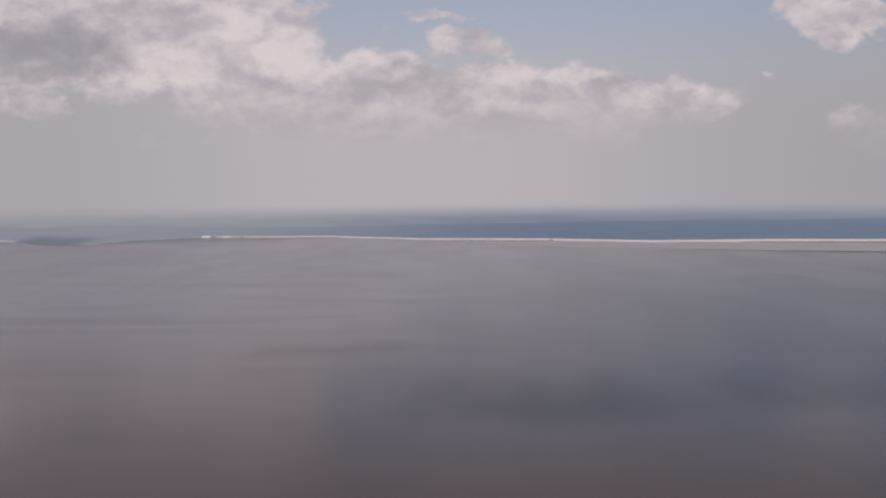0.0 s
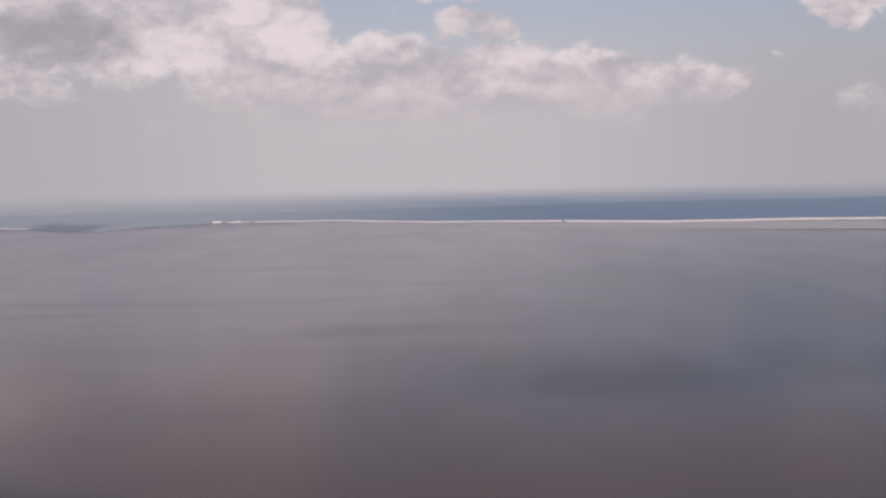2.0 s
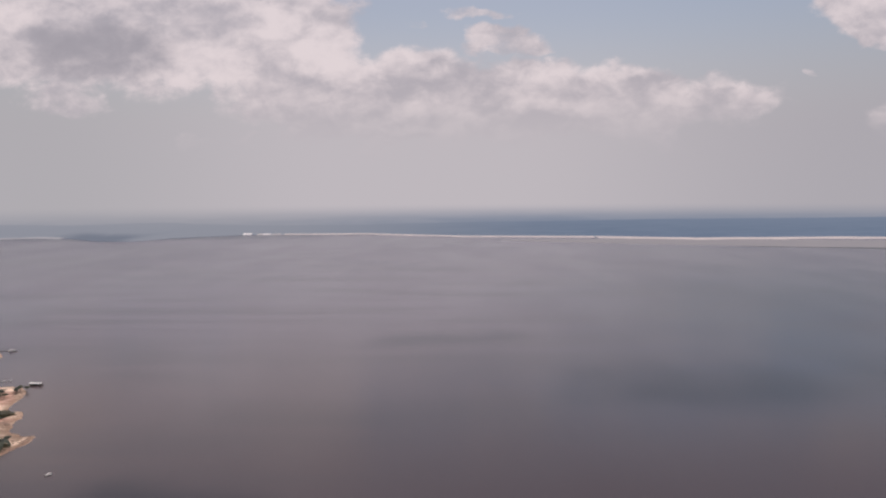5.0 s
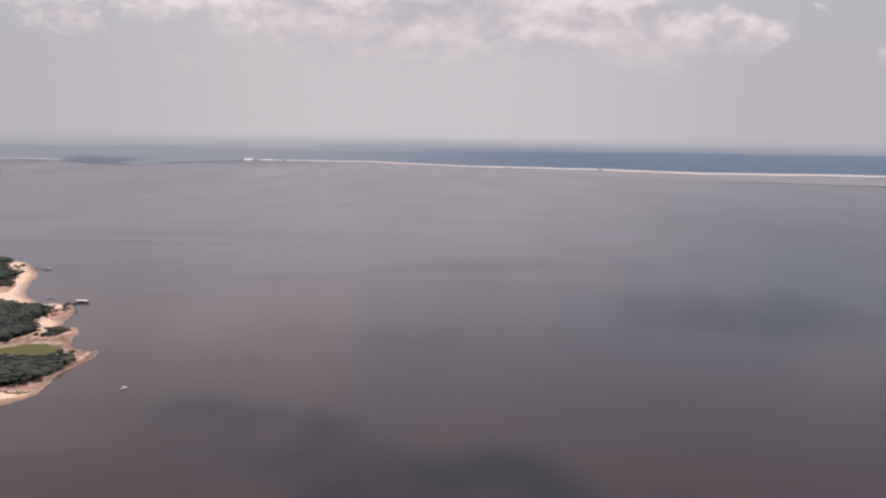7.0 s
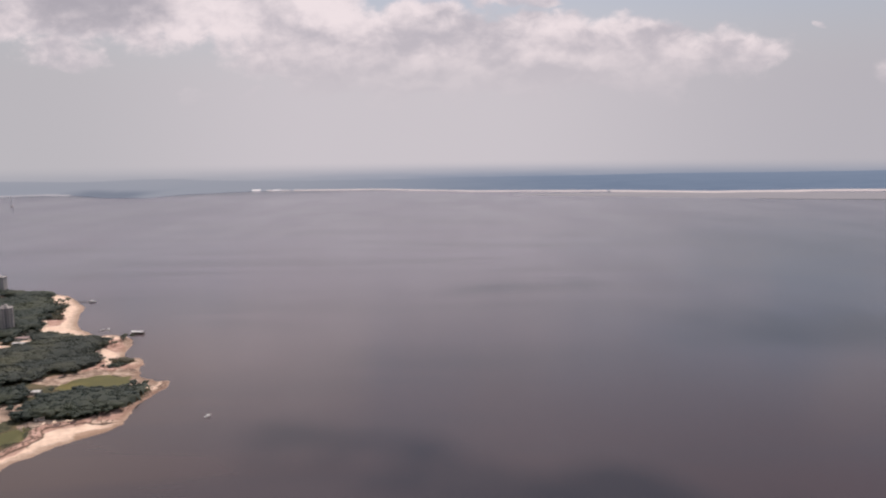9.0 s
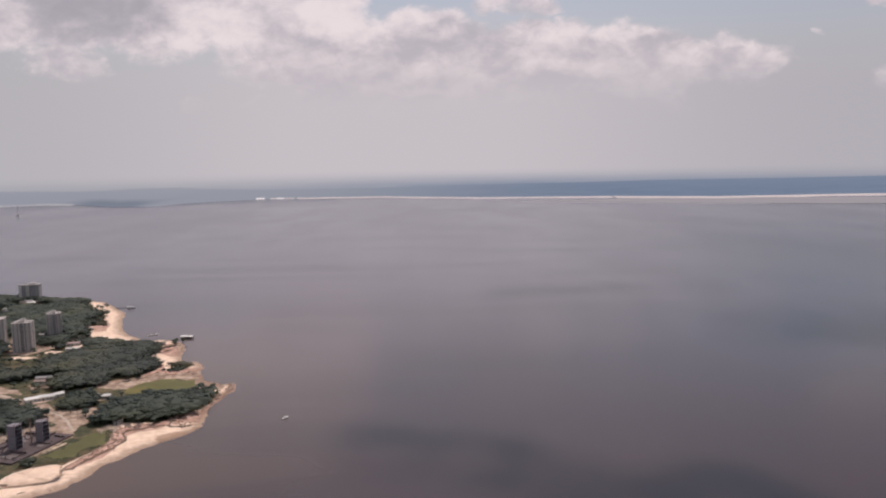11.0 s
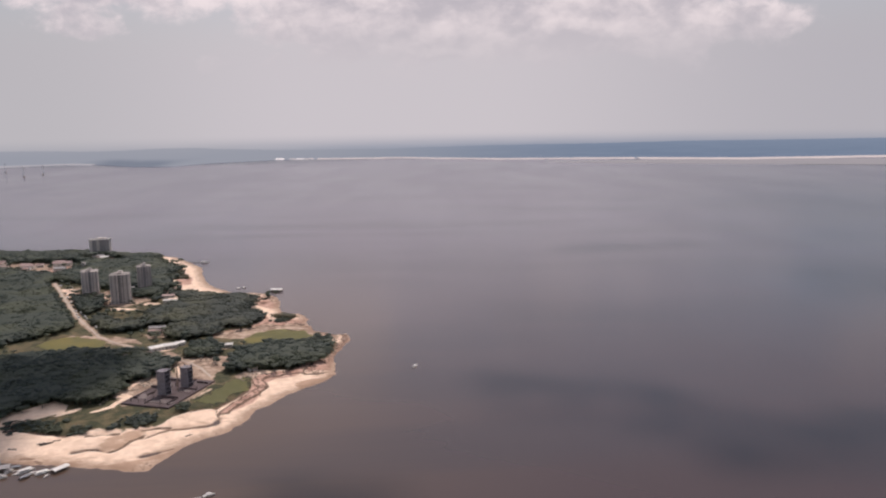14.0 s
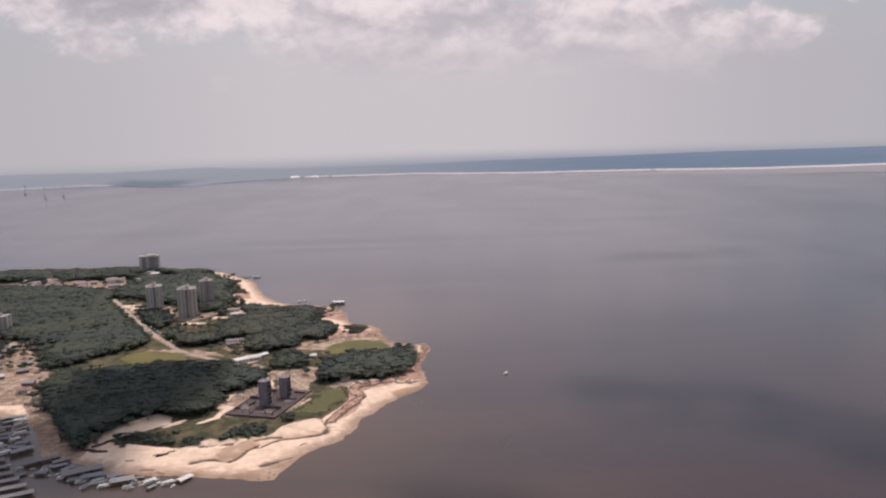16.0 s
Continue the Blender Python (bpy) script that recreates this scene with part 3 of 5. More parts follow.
# tracks branching off the road, and sand browned by wash and wrack
TRACKS = [
    [(-716, 625), (-705, 604), (-697, 587), (-693, 569)],
    [(-725, 533), (-722, 557), (-717, 574), (-710, 590)],
    [(-729, 504), (-720, 513), (-718, 526)],
    [(-750, 499), (-741, 510)],
]
BROWN_SAND = [
    [(-708, 456), (-699, 465), (-691, 473), (-681, 477), (-680, 467), (-685, 452), (-694, 446)],
    [(-669, 420), (-662, 433), (-651, 449), (-657, 446), (-665, 440), (-675, 436), (-686, 433), (-699, 425)],
    [(-722, 435), (-708, 437), (-705, 427), (-727, 428)],
    [(-755, 437), (-735, 437), (-729, 432), (-752, 431)],
    [(-603, 570), (-587, 580), (-573, 590), (-571, 582), (-584, 564), (-595, 552)],
]
# where a passing cloud keeps the sun off
SHADE_LAND = [(-860, 626), (-819, 612), (-794, 639), (-758, 627), (-730, 605), (-735, 568), (-731, 533), (-741, 518), (-744, 501), (-756, 479), (-748, 446), (-749, 428), (-763, 406), (-817, 417), (-967, 397), (-1000, 520), (-883, 535), (-854, 527), (-863, 574), (-880, 622)]
ROAD = [(-973, 951), (-940, 897), (-908, 845), (-881, 802), (-862, 772), (-841, 742), (-823, 718), (-807, 695), (-786, 676), (-766, 662), (-746, 649), (-731, 637), (-716, 625), (-696, 611), (-682, 596), (-668, 574)]


def ground_height(x, y):
    d = inside_by(x, y, COAST) + 7 * value_noise(x / 16, y / 16, 3) + 2.5 * value_noise(x / 4, y / 4, 9)
    h = np.clip(d, -25, 40) * 0.06 + soft_step(d, 18, 60) * 2.2
    h += soft_step(d, 4, 30) * (0.8 * value_noise(x / 30, y / 30, 21) + 0.5 * value_noise(x / 7, y / 7, 31))
    cut = along_by(x, y, BLUFF)
    h += np.exp(-(cut / 6) ** 2) * (1.1 + 3.2 * value_noise(x / 5, y / 5, 41))
    for line in CUTS:
        h -= np.exp(-((along_by(x, y, line) + 3 * value_noise(x / 6, y / 6, 61)) / 2.4) ** 2) * 1.5 * soft_step(d, 5, 14)
    return h, d


def height_at(x, y):
    return float(ground_height(np.array([float(x)]), np.array([float(y)]))[0][0])


def build_ground():
    step = 1.6
    xs, ys = np.arange(-1500, -540, step), np.arange(396, 1236, step)
    gx, gy = np.meshgrid(xs, ys)
    gx = gx + 0.6 * (hashed(gx, gy, 1) - 0.5)
    gy = gy + 0.6 * (hashed(gx, gy, 2) - 0.5)
    h, d = ground_height(gx, gy)
    rag = 10 * value_noise(gx / 12, gy / 12, 55)
    north = soft_step(gx + gy * 0.0, -560, -700)
    grass = np.maximum(soft_step(d + rag, 34, 62) * north, 0)
    for outline in [SCRUB_LAND, *LAWNS, *WOODS.values()]:
        grass = np.maximum(grass, soft_step(inside_by(gx, gy, outline) + rag * 0.5, -4, 4))
    grass *= 1 - soft_step(inside_by(gx, gy, WHITE_SAND) + rag * 0.3, -2, 2)
    earth = np.zeros(gx.shape)
    for outline in RED_EARTH:
        earth = np.maximum(earth, soft_step(inside_by(gx, gy, outline) + rag * 0.6, -4, 5))
    earth = np.maximum(earth, np.exp(-((along_by(gx, gy, BLUFF) + rag * 0.4) / 3.6) ** 4) * 0.95)
    cuts = np.exp(-((along_by(gx, gy, BLUFF) - 3.3 + rag * 0.4) / 1.2) ** 2)
    for line in CUTS:
        cuts = np.maximum(cuts, np.exp(-((along_by(gx, gy, line) + rag * 0.3) / 1.5) ** 2) * soft_step(value_noise(gx / 9, gy / 9, 77), -0.42, -0.2))
    dirt = np.zeros(gx.shape)
    for outline in DIRT_LAND:
        dirt = np.maximum(dirt, soft_step(inside_by(gx, gy, outline) + rag * 0.6, -4, 4))
    dirt = np.maximum(dirt, soft_step(along_by(gx, gy, ROAD) + rag * 0.2, 4.4, 2.4))
    for outline in PALE_LOTS:
        bare = 1 - 0.8 * soft_step(inside_by(gx, gy, outline) + rag * 0.9, -2, 3)
        grass, dirt = grass * bare, dirt * (0.25 + 0.75 * bare)
    for line in TRACKS:
        track = soft_step(along_by(gx, gy, line) + rag * 0.5, 2.4, 1.0)
        grass, dirt, earth = grass * (1 - track), dirt * (1 - 0.8 * track), earth * (1 - track)
    brown = np.zeros(gx.shape)
    for outline in BROWN_SAND:
        brown = np.maximum(brown, soft_step(inside_by(gx, gy, outline) + rag * 0.9, -4, 5))
    rows, cols = gx.shape
    index = np.arange(rows * cols).reshape(rows, cols)
    quads = np.stack([index[:-1, :-1], index[:-1, 1:], index[1:, 1:], index[1:, :-1]], -1).reshape(-1, 4)
    keep = (d.ravel()[quads] > -16).any(1)
    quads = quads[keep]
    used, quads = np.unique(quads, return_inverse=True)
    quads = quads.reshape(-1, 4)
    verts = np.stack([gx.ravel(), gy.ravel(), h.ravel()], 1)[used]
    ob = mesh_object("ground", verts.tolist(), quads.tolist(), GROUND, True)
    layer = ob.data.color_attributes.new("cover", "FLOAT_COLOR", "POINT")
    paint = np.stack([grass.ravel()[used], earth.ravel()[used], dirt.ravel()[used], cuts.ravel()[used]], 1)
    layer.data.foreach_set("color", paint.astype(np.float32).ravel())
    wash = ob.data.color_attributes.new("wash", "FLOAT_COLOR", "POINT")
    worn = np.stack([brown.ravel()[used]] * 3 + [np.ones(len(used))], 1)
    wash.data.foreach_set("color", worn.astype(np.float32).ravel())
    return tagged(ob, "sandy headland with red earth banks, lawns and bare lots", "ground", kind="structure")


build_ground()


def build_lawn(outline, seed, label):
    """Mown grass laid over the earth, with a worn, wandering edge."""
    pts = np.array(outline)
    lo, hi = pts.min(0) - 6, pts.max(0) + 6
    gx, gy = np.meshgrid(np.arange(lo[0], hi[0], 1.1), np.arange(lo[1], hi[1], 1.1))
    d = inside_by(gx, gy, outline) + 12 * value_noise(gx / 9, gy / 9, seed) + 3 * value_noise(gx / 2.5, gy / 2.5, seed + 1, 2)
    gz = ground_height(gx, gy)[0] + 0.16
    index = np.arange(gx.size).reshape(gx.shape)
    quads = np.stack([index[:-1, :-1], index[:-1, 1:], index[1:, 1:], index[1:, :-1]], -1).reshape(-1, 4)
    quads = quads[(d.ravel()[quads] > 0).all(1)]
    used, quads = np.unique(quads, return_inverse=True)
    verts = np.stack([gx.ravel(), gy.ravel(), gz.ravel()], 1)[used]
    tagged(mesh_object("lawn", verts.tolist(), quads.reshape(-1, 4).tolist(), LAWN, True), label, "lawn", kind="stuff")


build_lawn(LAWNS[1], 11, "yellow-green grass of the playing field by the cove")
build_lawn(LAWNS[2], 13, "rough yellow-green field between the road and the woods")
build_lawn(LAWNS[0], 12, "yellow-green lawn beside the building site")


# ---- river, far bank, clouds ----
def build_river():
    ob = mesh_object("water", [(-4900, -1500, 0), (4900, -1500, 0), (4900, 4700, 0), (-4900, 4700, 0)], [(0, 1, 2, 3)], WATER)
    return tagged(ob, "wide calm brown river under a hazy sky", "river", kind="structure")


build_river()

FAR_SCALE = 0.977
FAR_SHORE = [(-4600, 3500), (-3300, 4000), (-2867, 4061), (-2500, 4260), (-2300, 4170), (-2013, 3893), (-1806, 3870), (-1725, 4140), (-1400, 4470), (-700, 4470), (-150, 4160), (555, 4050), (1020, 3850), (1700, 3880), (2300, 3780), (3200, 3500), (4500, 2600)]


def shore_at(line, step):
    """Points along a line every step metres, with a small natural wander."""
    out = []
    line = [(-280 + (x + 280) * FAR_SCALE, y * FAR_SCALE) for x, y in line]
    for (ax, ay), (bx, by) in zip(line, line[1:]):
        count = max(1, int(math.hypot(bx - ax, by - ay) / step))
        for k in range(count):
            t = k / count
            x, y = ax + (bx - ax) * t, ay + (by - ay) * t
            out.append((x, y + 36 * float(value_noise(np.array(x / 160), np.array(0.5), 70))))
    x, y = line[-1]
    out.append((x, y + 36 * float(value_noise(np.array(x / 160), np.array(0.5), 70))))
    return out


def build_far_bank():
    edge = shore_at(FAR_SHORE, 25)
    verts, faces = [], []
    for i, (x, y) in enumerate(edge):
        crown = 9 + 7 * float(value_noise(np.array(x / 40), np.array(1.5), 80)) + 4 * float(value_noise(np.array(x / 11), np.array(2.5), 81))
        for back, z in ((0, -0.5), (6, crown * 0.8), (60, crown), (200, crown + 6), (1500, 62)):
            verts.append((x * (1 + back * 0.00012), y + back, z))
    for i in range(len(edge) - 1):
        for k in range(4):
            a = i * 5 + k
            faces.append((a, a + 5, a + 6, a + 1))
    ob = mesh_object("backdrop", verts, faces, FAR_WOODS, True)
    return tagged(ob, "low wooded bank far across the river, painted in hazy blue-grey", "far woods", kind="structure")


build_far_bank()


def build_far_sand():
    """The bright beach at the foot of the far bank, and the wet bar before it."""
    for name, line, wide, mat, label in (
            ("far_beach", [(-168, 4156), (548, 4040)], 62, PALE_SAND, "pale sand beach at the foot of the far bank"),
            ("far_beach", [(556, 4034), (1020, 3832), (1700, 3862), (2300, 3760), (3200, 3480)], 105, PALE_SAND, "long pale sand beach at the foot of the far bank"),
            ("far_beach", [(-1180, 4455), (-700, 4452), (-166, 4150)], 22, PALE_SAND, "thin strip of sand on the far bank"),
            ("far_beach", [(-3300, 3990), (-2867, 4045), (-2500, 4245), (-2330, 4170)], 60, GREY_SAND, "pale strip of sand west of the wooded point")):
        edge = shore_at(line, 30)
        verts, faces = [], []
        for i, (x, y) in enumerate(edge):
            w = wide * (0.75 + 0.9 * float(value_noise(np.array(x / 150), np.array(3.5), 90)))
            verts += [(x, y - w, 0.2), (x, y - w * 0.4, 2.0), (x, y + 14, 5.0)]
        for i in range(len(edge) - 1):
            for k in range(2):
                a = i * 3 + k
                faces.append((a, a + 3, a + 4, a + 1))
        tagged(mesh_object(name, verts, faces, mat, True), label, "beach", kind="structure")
    bar = [(25, 3760), (773, 3420), (1206, 3235), (1755, 3085), (2600, 2880)]
    edge = shore_at(bar, 40)
    verts, faces = [], []
    for i, (x, y) in enumerate(edge):
        fade = min(1.0, (x - 0) / 900)
        verts += [(x, y, 0.06), (x + 60, y + 60 + 480 * fade, 0.09)]
    for i in range(len(edge) - 1):
        faces.append((2 * i, 2 * i + 2, 2 * i + 3, 2 * i + 1))
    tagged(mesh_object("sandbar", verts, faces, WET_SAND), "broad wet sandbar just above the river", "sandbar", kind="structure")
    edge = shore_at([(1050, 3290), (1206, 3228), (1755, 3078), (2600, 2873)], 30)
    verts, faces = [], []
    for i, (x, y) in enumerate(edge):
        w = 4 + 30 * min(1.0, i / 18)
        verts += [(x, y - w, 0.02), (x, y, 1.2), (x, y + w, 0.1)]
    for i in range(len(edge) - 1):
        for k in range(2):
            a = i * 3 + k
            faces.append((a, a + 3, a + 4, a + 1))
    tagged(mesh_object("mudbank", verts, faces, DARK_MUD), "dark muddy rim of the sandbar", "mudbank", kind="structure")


build_far_sand()


def build_cloud_wall():
    verts, faces, cols, lines = [], [], 40, 14
    for j in range(lines + 1):
        for i in range(cols + 1):
            verts.append((-280 + CLOUD_FAR * (-1.05 + 2.1 * i / cols), CLOUD_FAR, 130 + 2700 * j / lines))
    for j in range(lines):
        for i in range(cols):
            a = j * (cols + 1) + i
            faces.append((a, a + 1, a + cols + 2, a + cols + 1))
    ob = mesh_object("cloud_backdrop", verts, faces, CUMULUS, True)
    tagged(ob, "soft white and grey cumulus bank over the far bank", "clouds", kind="structure")


build_cloud_wall()


def overhead_cloud(outline, seed, height=1600.0, step=9.0, ragged_by=60.0, holes=1.0):
    """A flat-based cumulus above the view that shades the outline below it."""
    pts = np.array(outline, float)
    lo, hi = pts.min(0) - ragged_by, pts.max(0) + ragged_by
    gx, gy = np.meshgrid(np.arange(lo[0], hi[0], step), np.arange(lo[1], hi[1], step))
    d = inside_by(gx, gy, outline) + ragged_by * value_noise(gx / (step * 9), gy / (step * 5), seed)
    keep_out = value_noise(gx / (step * 2), gy / (step * 1.5), seed + 7, 2) > holes
    d = np.where(keep_out, -1.0, d)
    shift_x, shift_y = sun_way.x / sun_way.z * height, sun_way.y / sun_way.z * height
    top = height + np.clip(d, 0, 60) * (0.8 + 0.8 * value_noise(gx / 30, gy / 30, seed + 3)) + 2.0
    index = np.arange(gx.size).reshape(gx.shape)
    quads = np.stack([index[:-1, :-1], index[:-1, 1:], index[1:, 1:], index[1:, :-1]], -1).reshape(-1, 4)
    quads = quads[(d.ravel()[quads] > 0).all(1)]
    used, quads = np.unique(quads, return_inverse=True)
    quads = quads.reshape(-1, 4)
    flat = np.stack([gx.ravel() + shift_x, gy.ravel() + shift_y, np.full(gx.size, height)], 1)[used]
    dome = np.stack([gx.ravel() + shift_x, gy.ravel() + shift_y, top.ravel()], 1)[used]
    faces = np.concatenate([quads[:, ::-1], quads + len(used)])
    ob = mesh_object("cloud", np.concatenate([flat, dome]).tolist(), faces.tolist(), OVERHEAD, True)
    tagged(ob, "flat-based white cumulus cloud drifting over the river", "cloud", "drifting clouds", "structure")


overhead_cloud(SHADE_LAND, 1, 620.0, 5.0, 16.0)
overhead_cloud([(-510, 602), (-421, 592), (-340, 570), (-285, 532), (-234, 505), (-190, 498), (-160, 468), (-92, 450), (-80, 410), (-250, 395), (-330, 415), (-349, 446), (-391, 473), (-430, 505), (-470, 565)], 2, 900.0, 7.0, 60.0, 0.12)
overhead_cloud([(-60, 1010), (100, 1060), (390, 1040), (600, 980), (560, 850), (300, 850), (100, 800), (-10, 790), (-40, 900)], 3, 1600.0, 14.0, 110.0, 0.06)
overhead_cloud([(-640, 1085), (-430, 1135), (-217, 1255), (20, 1235), (-150, 1150), (-430, 1082)], 5, 1600.0, 12.0, 50.0, 0.02)
overhead_cloud([(-585, 415), (-550, 402), (-520, 402), (-505, 380), (-560, 370), (-600, 390)], 8, 900.0, 6.0, 20.0)


# ---- woods ----
def lump(seed, rough=0.32, detail=1):
    bm = bmesh.new()
    bmesh.ops.create_icosphere(bm, subdivisions=detail, radius=1.0)
    off = Vector((seed * 3.7, seed * 1.3, seed * 2.1))
    for v in bm.verts:
        v.co *= 1 + rough * noise.noise(v.co * 1.6 + off) + 0.28 * noise.noise(v.co * 4.1 + off)
    verts = np.array([v.co for v in bm.verts])
    faces = np.array([[v.index for v in f.verts] for f in bm.faces])
    bm.free()
    return verts, faces


def crown_shape(seed, lumps, sprays, detail=1):
    """A tree crown of unit size: a dome of uneven clumps of leaves with sprays standing out of them."""
    rng = np.random.RandomState(seed)
    verts, faces, count = [], [], 0
    for k in range(lumps):
        v, f = lump(seed * 13 + k, 0.45, detail)
        r = rng.uniform(0.34, 0.58)
        a, q = k * 2.4 + rng.uniform(-0.5, 0.5), rng.uniform(0.35, 0.72)
        rise = 0.45 * (1 - q) + rng.uniform(-0.22, 0.22)
        if k == 0:
            q, r, rise = 0.1, 0.66, 0.12
        v = v * (r, r, r * rng.uniform(0.65, 1.0)) + (q * math.cos(a), q * math.sin(a), rise)
        verts.append(v), faces.append(f + count)
        count += len(v)
    cloud = np.concatenate(verts)
    for k in range(sprays):
        base = cloud[rng.randint(len(cloud))]
        tips = base * rng.uniform(1.0, 1.16) + rng.uniform(-0.15, 0.15, (3, 3))
        verts.append(tips), faces.append(np.array([[0, 1, 2]]) + count)
        count += 3
    return np.concatenate(verts), np.concatenate(faces)


NEAR_CROWNS = [crown_shape(s, 5, 26, 1) for s in range(10)]
FAR_CROWNS = [crown_shape(s + 20, 3, 22, 1) for s in range(10)]


def ragged(gx, gy, outline, seed):
    """How far points lie inside a wood whose edge wanders."""
    return inside_by(gx, gy, outline) + 9 * value_noise(gx / 17, gy / 17, seed + 5) + 7 * value_noise(gx / 6, gy / 6, seed + 6, 2)


def scatter(outline, gap, seed, margin=-1.0):
    rng = np.random.RandomState(seed)
    pts = np.array(outline)
    lo, hi = pts.min(0), pts.max(0)
    gx, gy = np.meshgrid(np.arange(lo[0], hi[0], gap), np.arange(lo[1], hi[1], gap))
    gx = gx.ravel() + rng.uniform(-0.5, 0.5, gx.size) * gap
    gy = gy.ravel() + rng.uniform(-0.5, 0.5, gy.size) * gap
    d = ragged(gx, gy, outline, seed)
    free = ((d > margin) | ((d > -9) & (rng.rand(gx.size) < 0.10))) & (along_by(gx, gy, ROAD) > 7)
    for x, y, r in KEEP_CLEAR:
        free &= np.hypot(gx - x, gy - y) > r
    return gx[free], gy[free], rng


KEEP_CLEAR = [(-985, 1118, 15), (-962, 1112, 13), (-1005, 1124, 12), (-893, 875, 17), (-843, 838, 17), (-841, 903, 15), (-1008, 1178, 20), (-975, 1038, 5), (-1026, 791, 14), (-690, 535, 14), (-679, 552, 14), (-731, 666, 12), (-681, 661, 7), (-750, 622, 6), (-1020, 1072, 16), (-1058, 1052, 12), (-990, 1136, 12), (-1030, 1072, 14), (-862, 905, 8), (-768, 712, 13), (-754, 722, 11), (-786, 700, 12), (-835, 812, 12), (-820, 850, 9), (-797, 852, 13)]


def understory(outline, tall, seed, low):
    """The lower leaves that close the gaps between the crowns."""
    pts = np.array(outline)
    lo, hi = pts.min(0), pts.max(0)
    gx, gy = np.meshgrid(np.arange(lo[0], hi[0], 2.6), np.arange(lo[1], hi[1], 2.6))
    d = ragged(gx, gy, outline, seed)
    d = np.minimum(d, along_by(gx, gy, ROAD) - 7)
    for x, y, r in KEEP_CLEAR:
        d = np.minimum(d, np.hypot(gx - x, gy - y) - r)
    ground, _ = ground_height(gx, gy)
    gz = ground + tall * low * soft_step(d, 0.5, 5) * (1 + 0.9 * value_noise(gx / 25, gy / 25, seed + 50)) + 1.5 * value_noise(gx / 5, gy / 5, seed + 9, 2) * soft_step(d, 1, 5) - 0.3
    index = np.arange(gx.size).reshape(gx.shape)
    quads = np.stack([index[:-1, :-1], index[:-1, 1:], index[1:, 1:], index[1:, :-1]], -1).reshape(-1, 4)
    quads = quads[(d.ravel()[quads] > 0.5).all(1)]
    used, quads = np.unique(quads, return_inverse=True)
    quads = quads.reshape(-1, 4)
    place = np.stack([gx.ravel(), gy.ravel(), gz.ravel()], 1)[used]
    if not len(used) or low == 0:
        return [], [], 0
    return [place], [np.concatenate([quads[:, :3], quads[:, [0, 2, 3]]])], len(used)


def build_woods(name, outline, gap, size, tall, crowns, mat, label, category, seed, low=1.02, bare=-1.0):
    gx, gy, rng = scatter(outline, gap, seed)
    dry = ground_height(gx, gy)[0] > 0.9
    gx, gy = gx[dry], gy[dry]
    patch = (value_noise(gx / 13, gy / 13, seed + 90, 3) > bare) | (inside_by(gx, gy, outline) < 5.0)
    gx, gy = gx[patch], gy[patch]
    ground, _ = ground_height(gx, gy)
    verts, faces, count = understory(outline, tall, seed, low)
    clump = value_noise(gx / 25, gy / 25, seed + 50)
    for x, y, z, c in zip(gx, gy, ground, clump):
        v, f = crowns[rng.randint(len(crowns))]
        r = size * math.exp(0.38 * rng.normal()) * (1 + 0.5 * c)
        h = tall * rng.uniform(0.84, 1.08) * (1 + 0.9 * c)
        a = rng.uniform(0, math.tau)
        ca, sa = math.cos(a), math.sin(a)
        out = np.stack([(v[:, 0] * ca - v[:, 1] * sa) * r + x, (v[:, 0] * sa + v[:, 1] * ca) * r + y, v[:, 2] * r * 0.42 + z + h - 0.34 * r], 1)
        verts.append(out), faces.append(f + count)
        count += len(v)
        # a trunk of three sides under each crown
        t = 0.05 * r
        foot = np.array([(x + t * math.cos(q), y + t * math.sin(q), z - 0.3) for q in (0, 2.1, 4.2)])
        verts.append(np.concatenate([foot, foot + (0, 0, h)]))
        faces.append(np.array([[0, 1, 4], [0, 4, 3], [1, 2, 5], [1, 5, 4], [2, 0, 3], [2, 3, 5]]) + count)
        count += 6
    ob = mesh_object(name, np.concatenate(verts).tolist(), np.concatenate(faces).tolist(), mat, True)
    return tagged(ob, label, category, kind="stuff")


build_woods("woods", WOODS["tip"], 3.3, 3.3, 6.4, NEAR_CROWNS, LEAVES, "dense dark green trees on the headland", "woods", 1, 0.96)
build_woods("woods", WOODS["mid"], 3.5, 3.4, 5.8, NEAR_CROWNS, PALE_LEAVES, "thick olive-green woods between the towers and the cove", "woods", 2, 0.96)
build_woods("woods", WOODS["strip"], 3.3, 3.3, 5.6, NEAR_CROWNS, LEAVES, "clump of green trees beside the bare clearing", "woods", 3, 0.96)
build_woods("woods", WOODS["dark"], 3.6, 3.5, 6.4, NEAR_CROWNS, LEAVES, "dense dark woods in a cloud's shade behind the beach", "woods", 4, 0.96)
build_woods("woods", WOODS["big"], 4.2, 4.0, 6.0, FAR_CROWNS, LEAVES, "wide unbroken green forest beyond the road", "woods", 5, 0.97)
build_woods("woods", WOODS["far"], 4.2, 4.2, 6.4, FAR_CROWNS, LEAVES, "green woods round the tower blocks and the far beach", "woods", 6, 0.97)
build_woods("woods", WOODS["clump"], 3.4, 3.4, 5.6, NEAR_CROWNS, LEAVES, "clump of dark trees below the towers beside the road", "woods", 8, 0.96)
build_woods("woods", WOODS["shore"], 3.4, 2.8, 3.4, NEAR_CROWNS, PALE_LEAVES, "belt of green trees behind the far beach", "woods", 14, 0.96)
build_woods("scrub", WOODS["spit"], 3.0, 2.2, 2.6, NEAR_CROWNS, SCRUB, "low bushes on the red spit of the cove", "scrub", 9)
build_woods("scrub", SHORE_SCRUB, 3.4, 1.9, 1.8, NEAR_CROWNS, SCRUB, "reddish scrub behind the far beach", "scrub", 10)
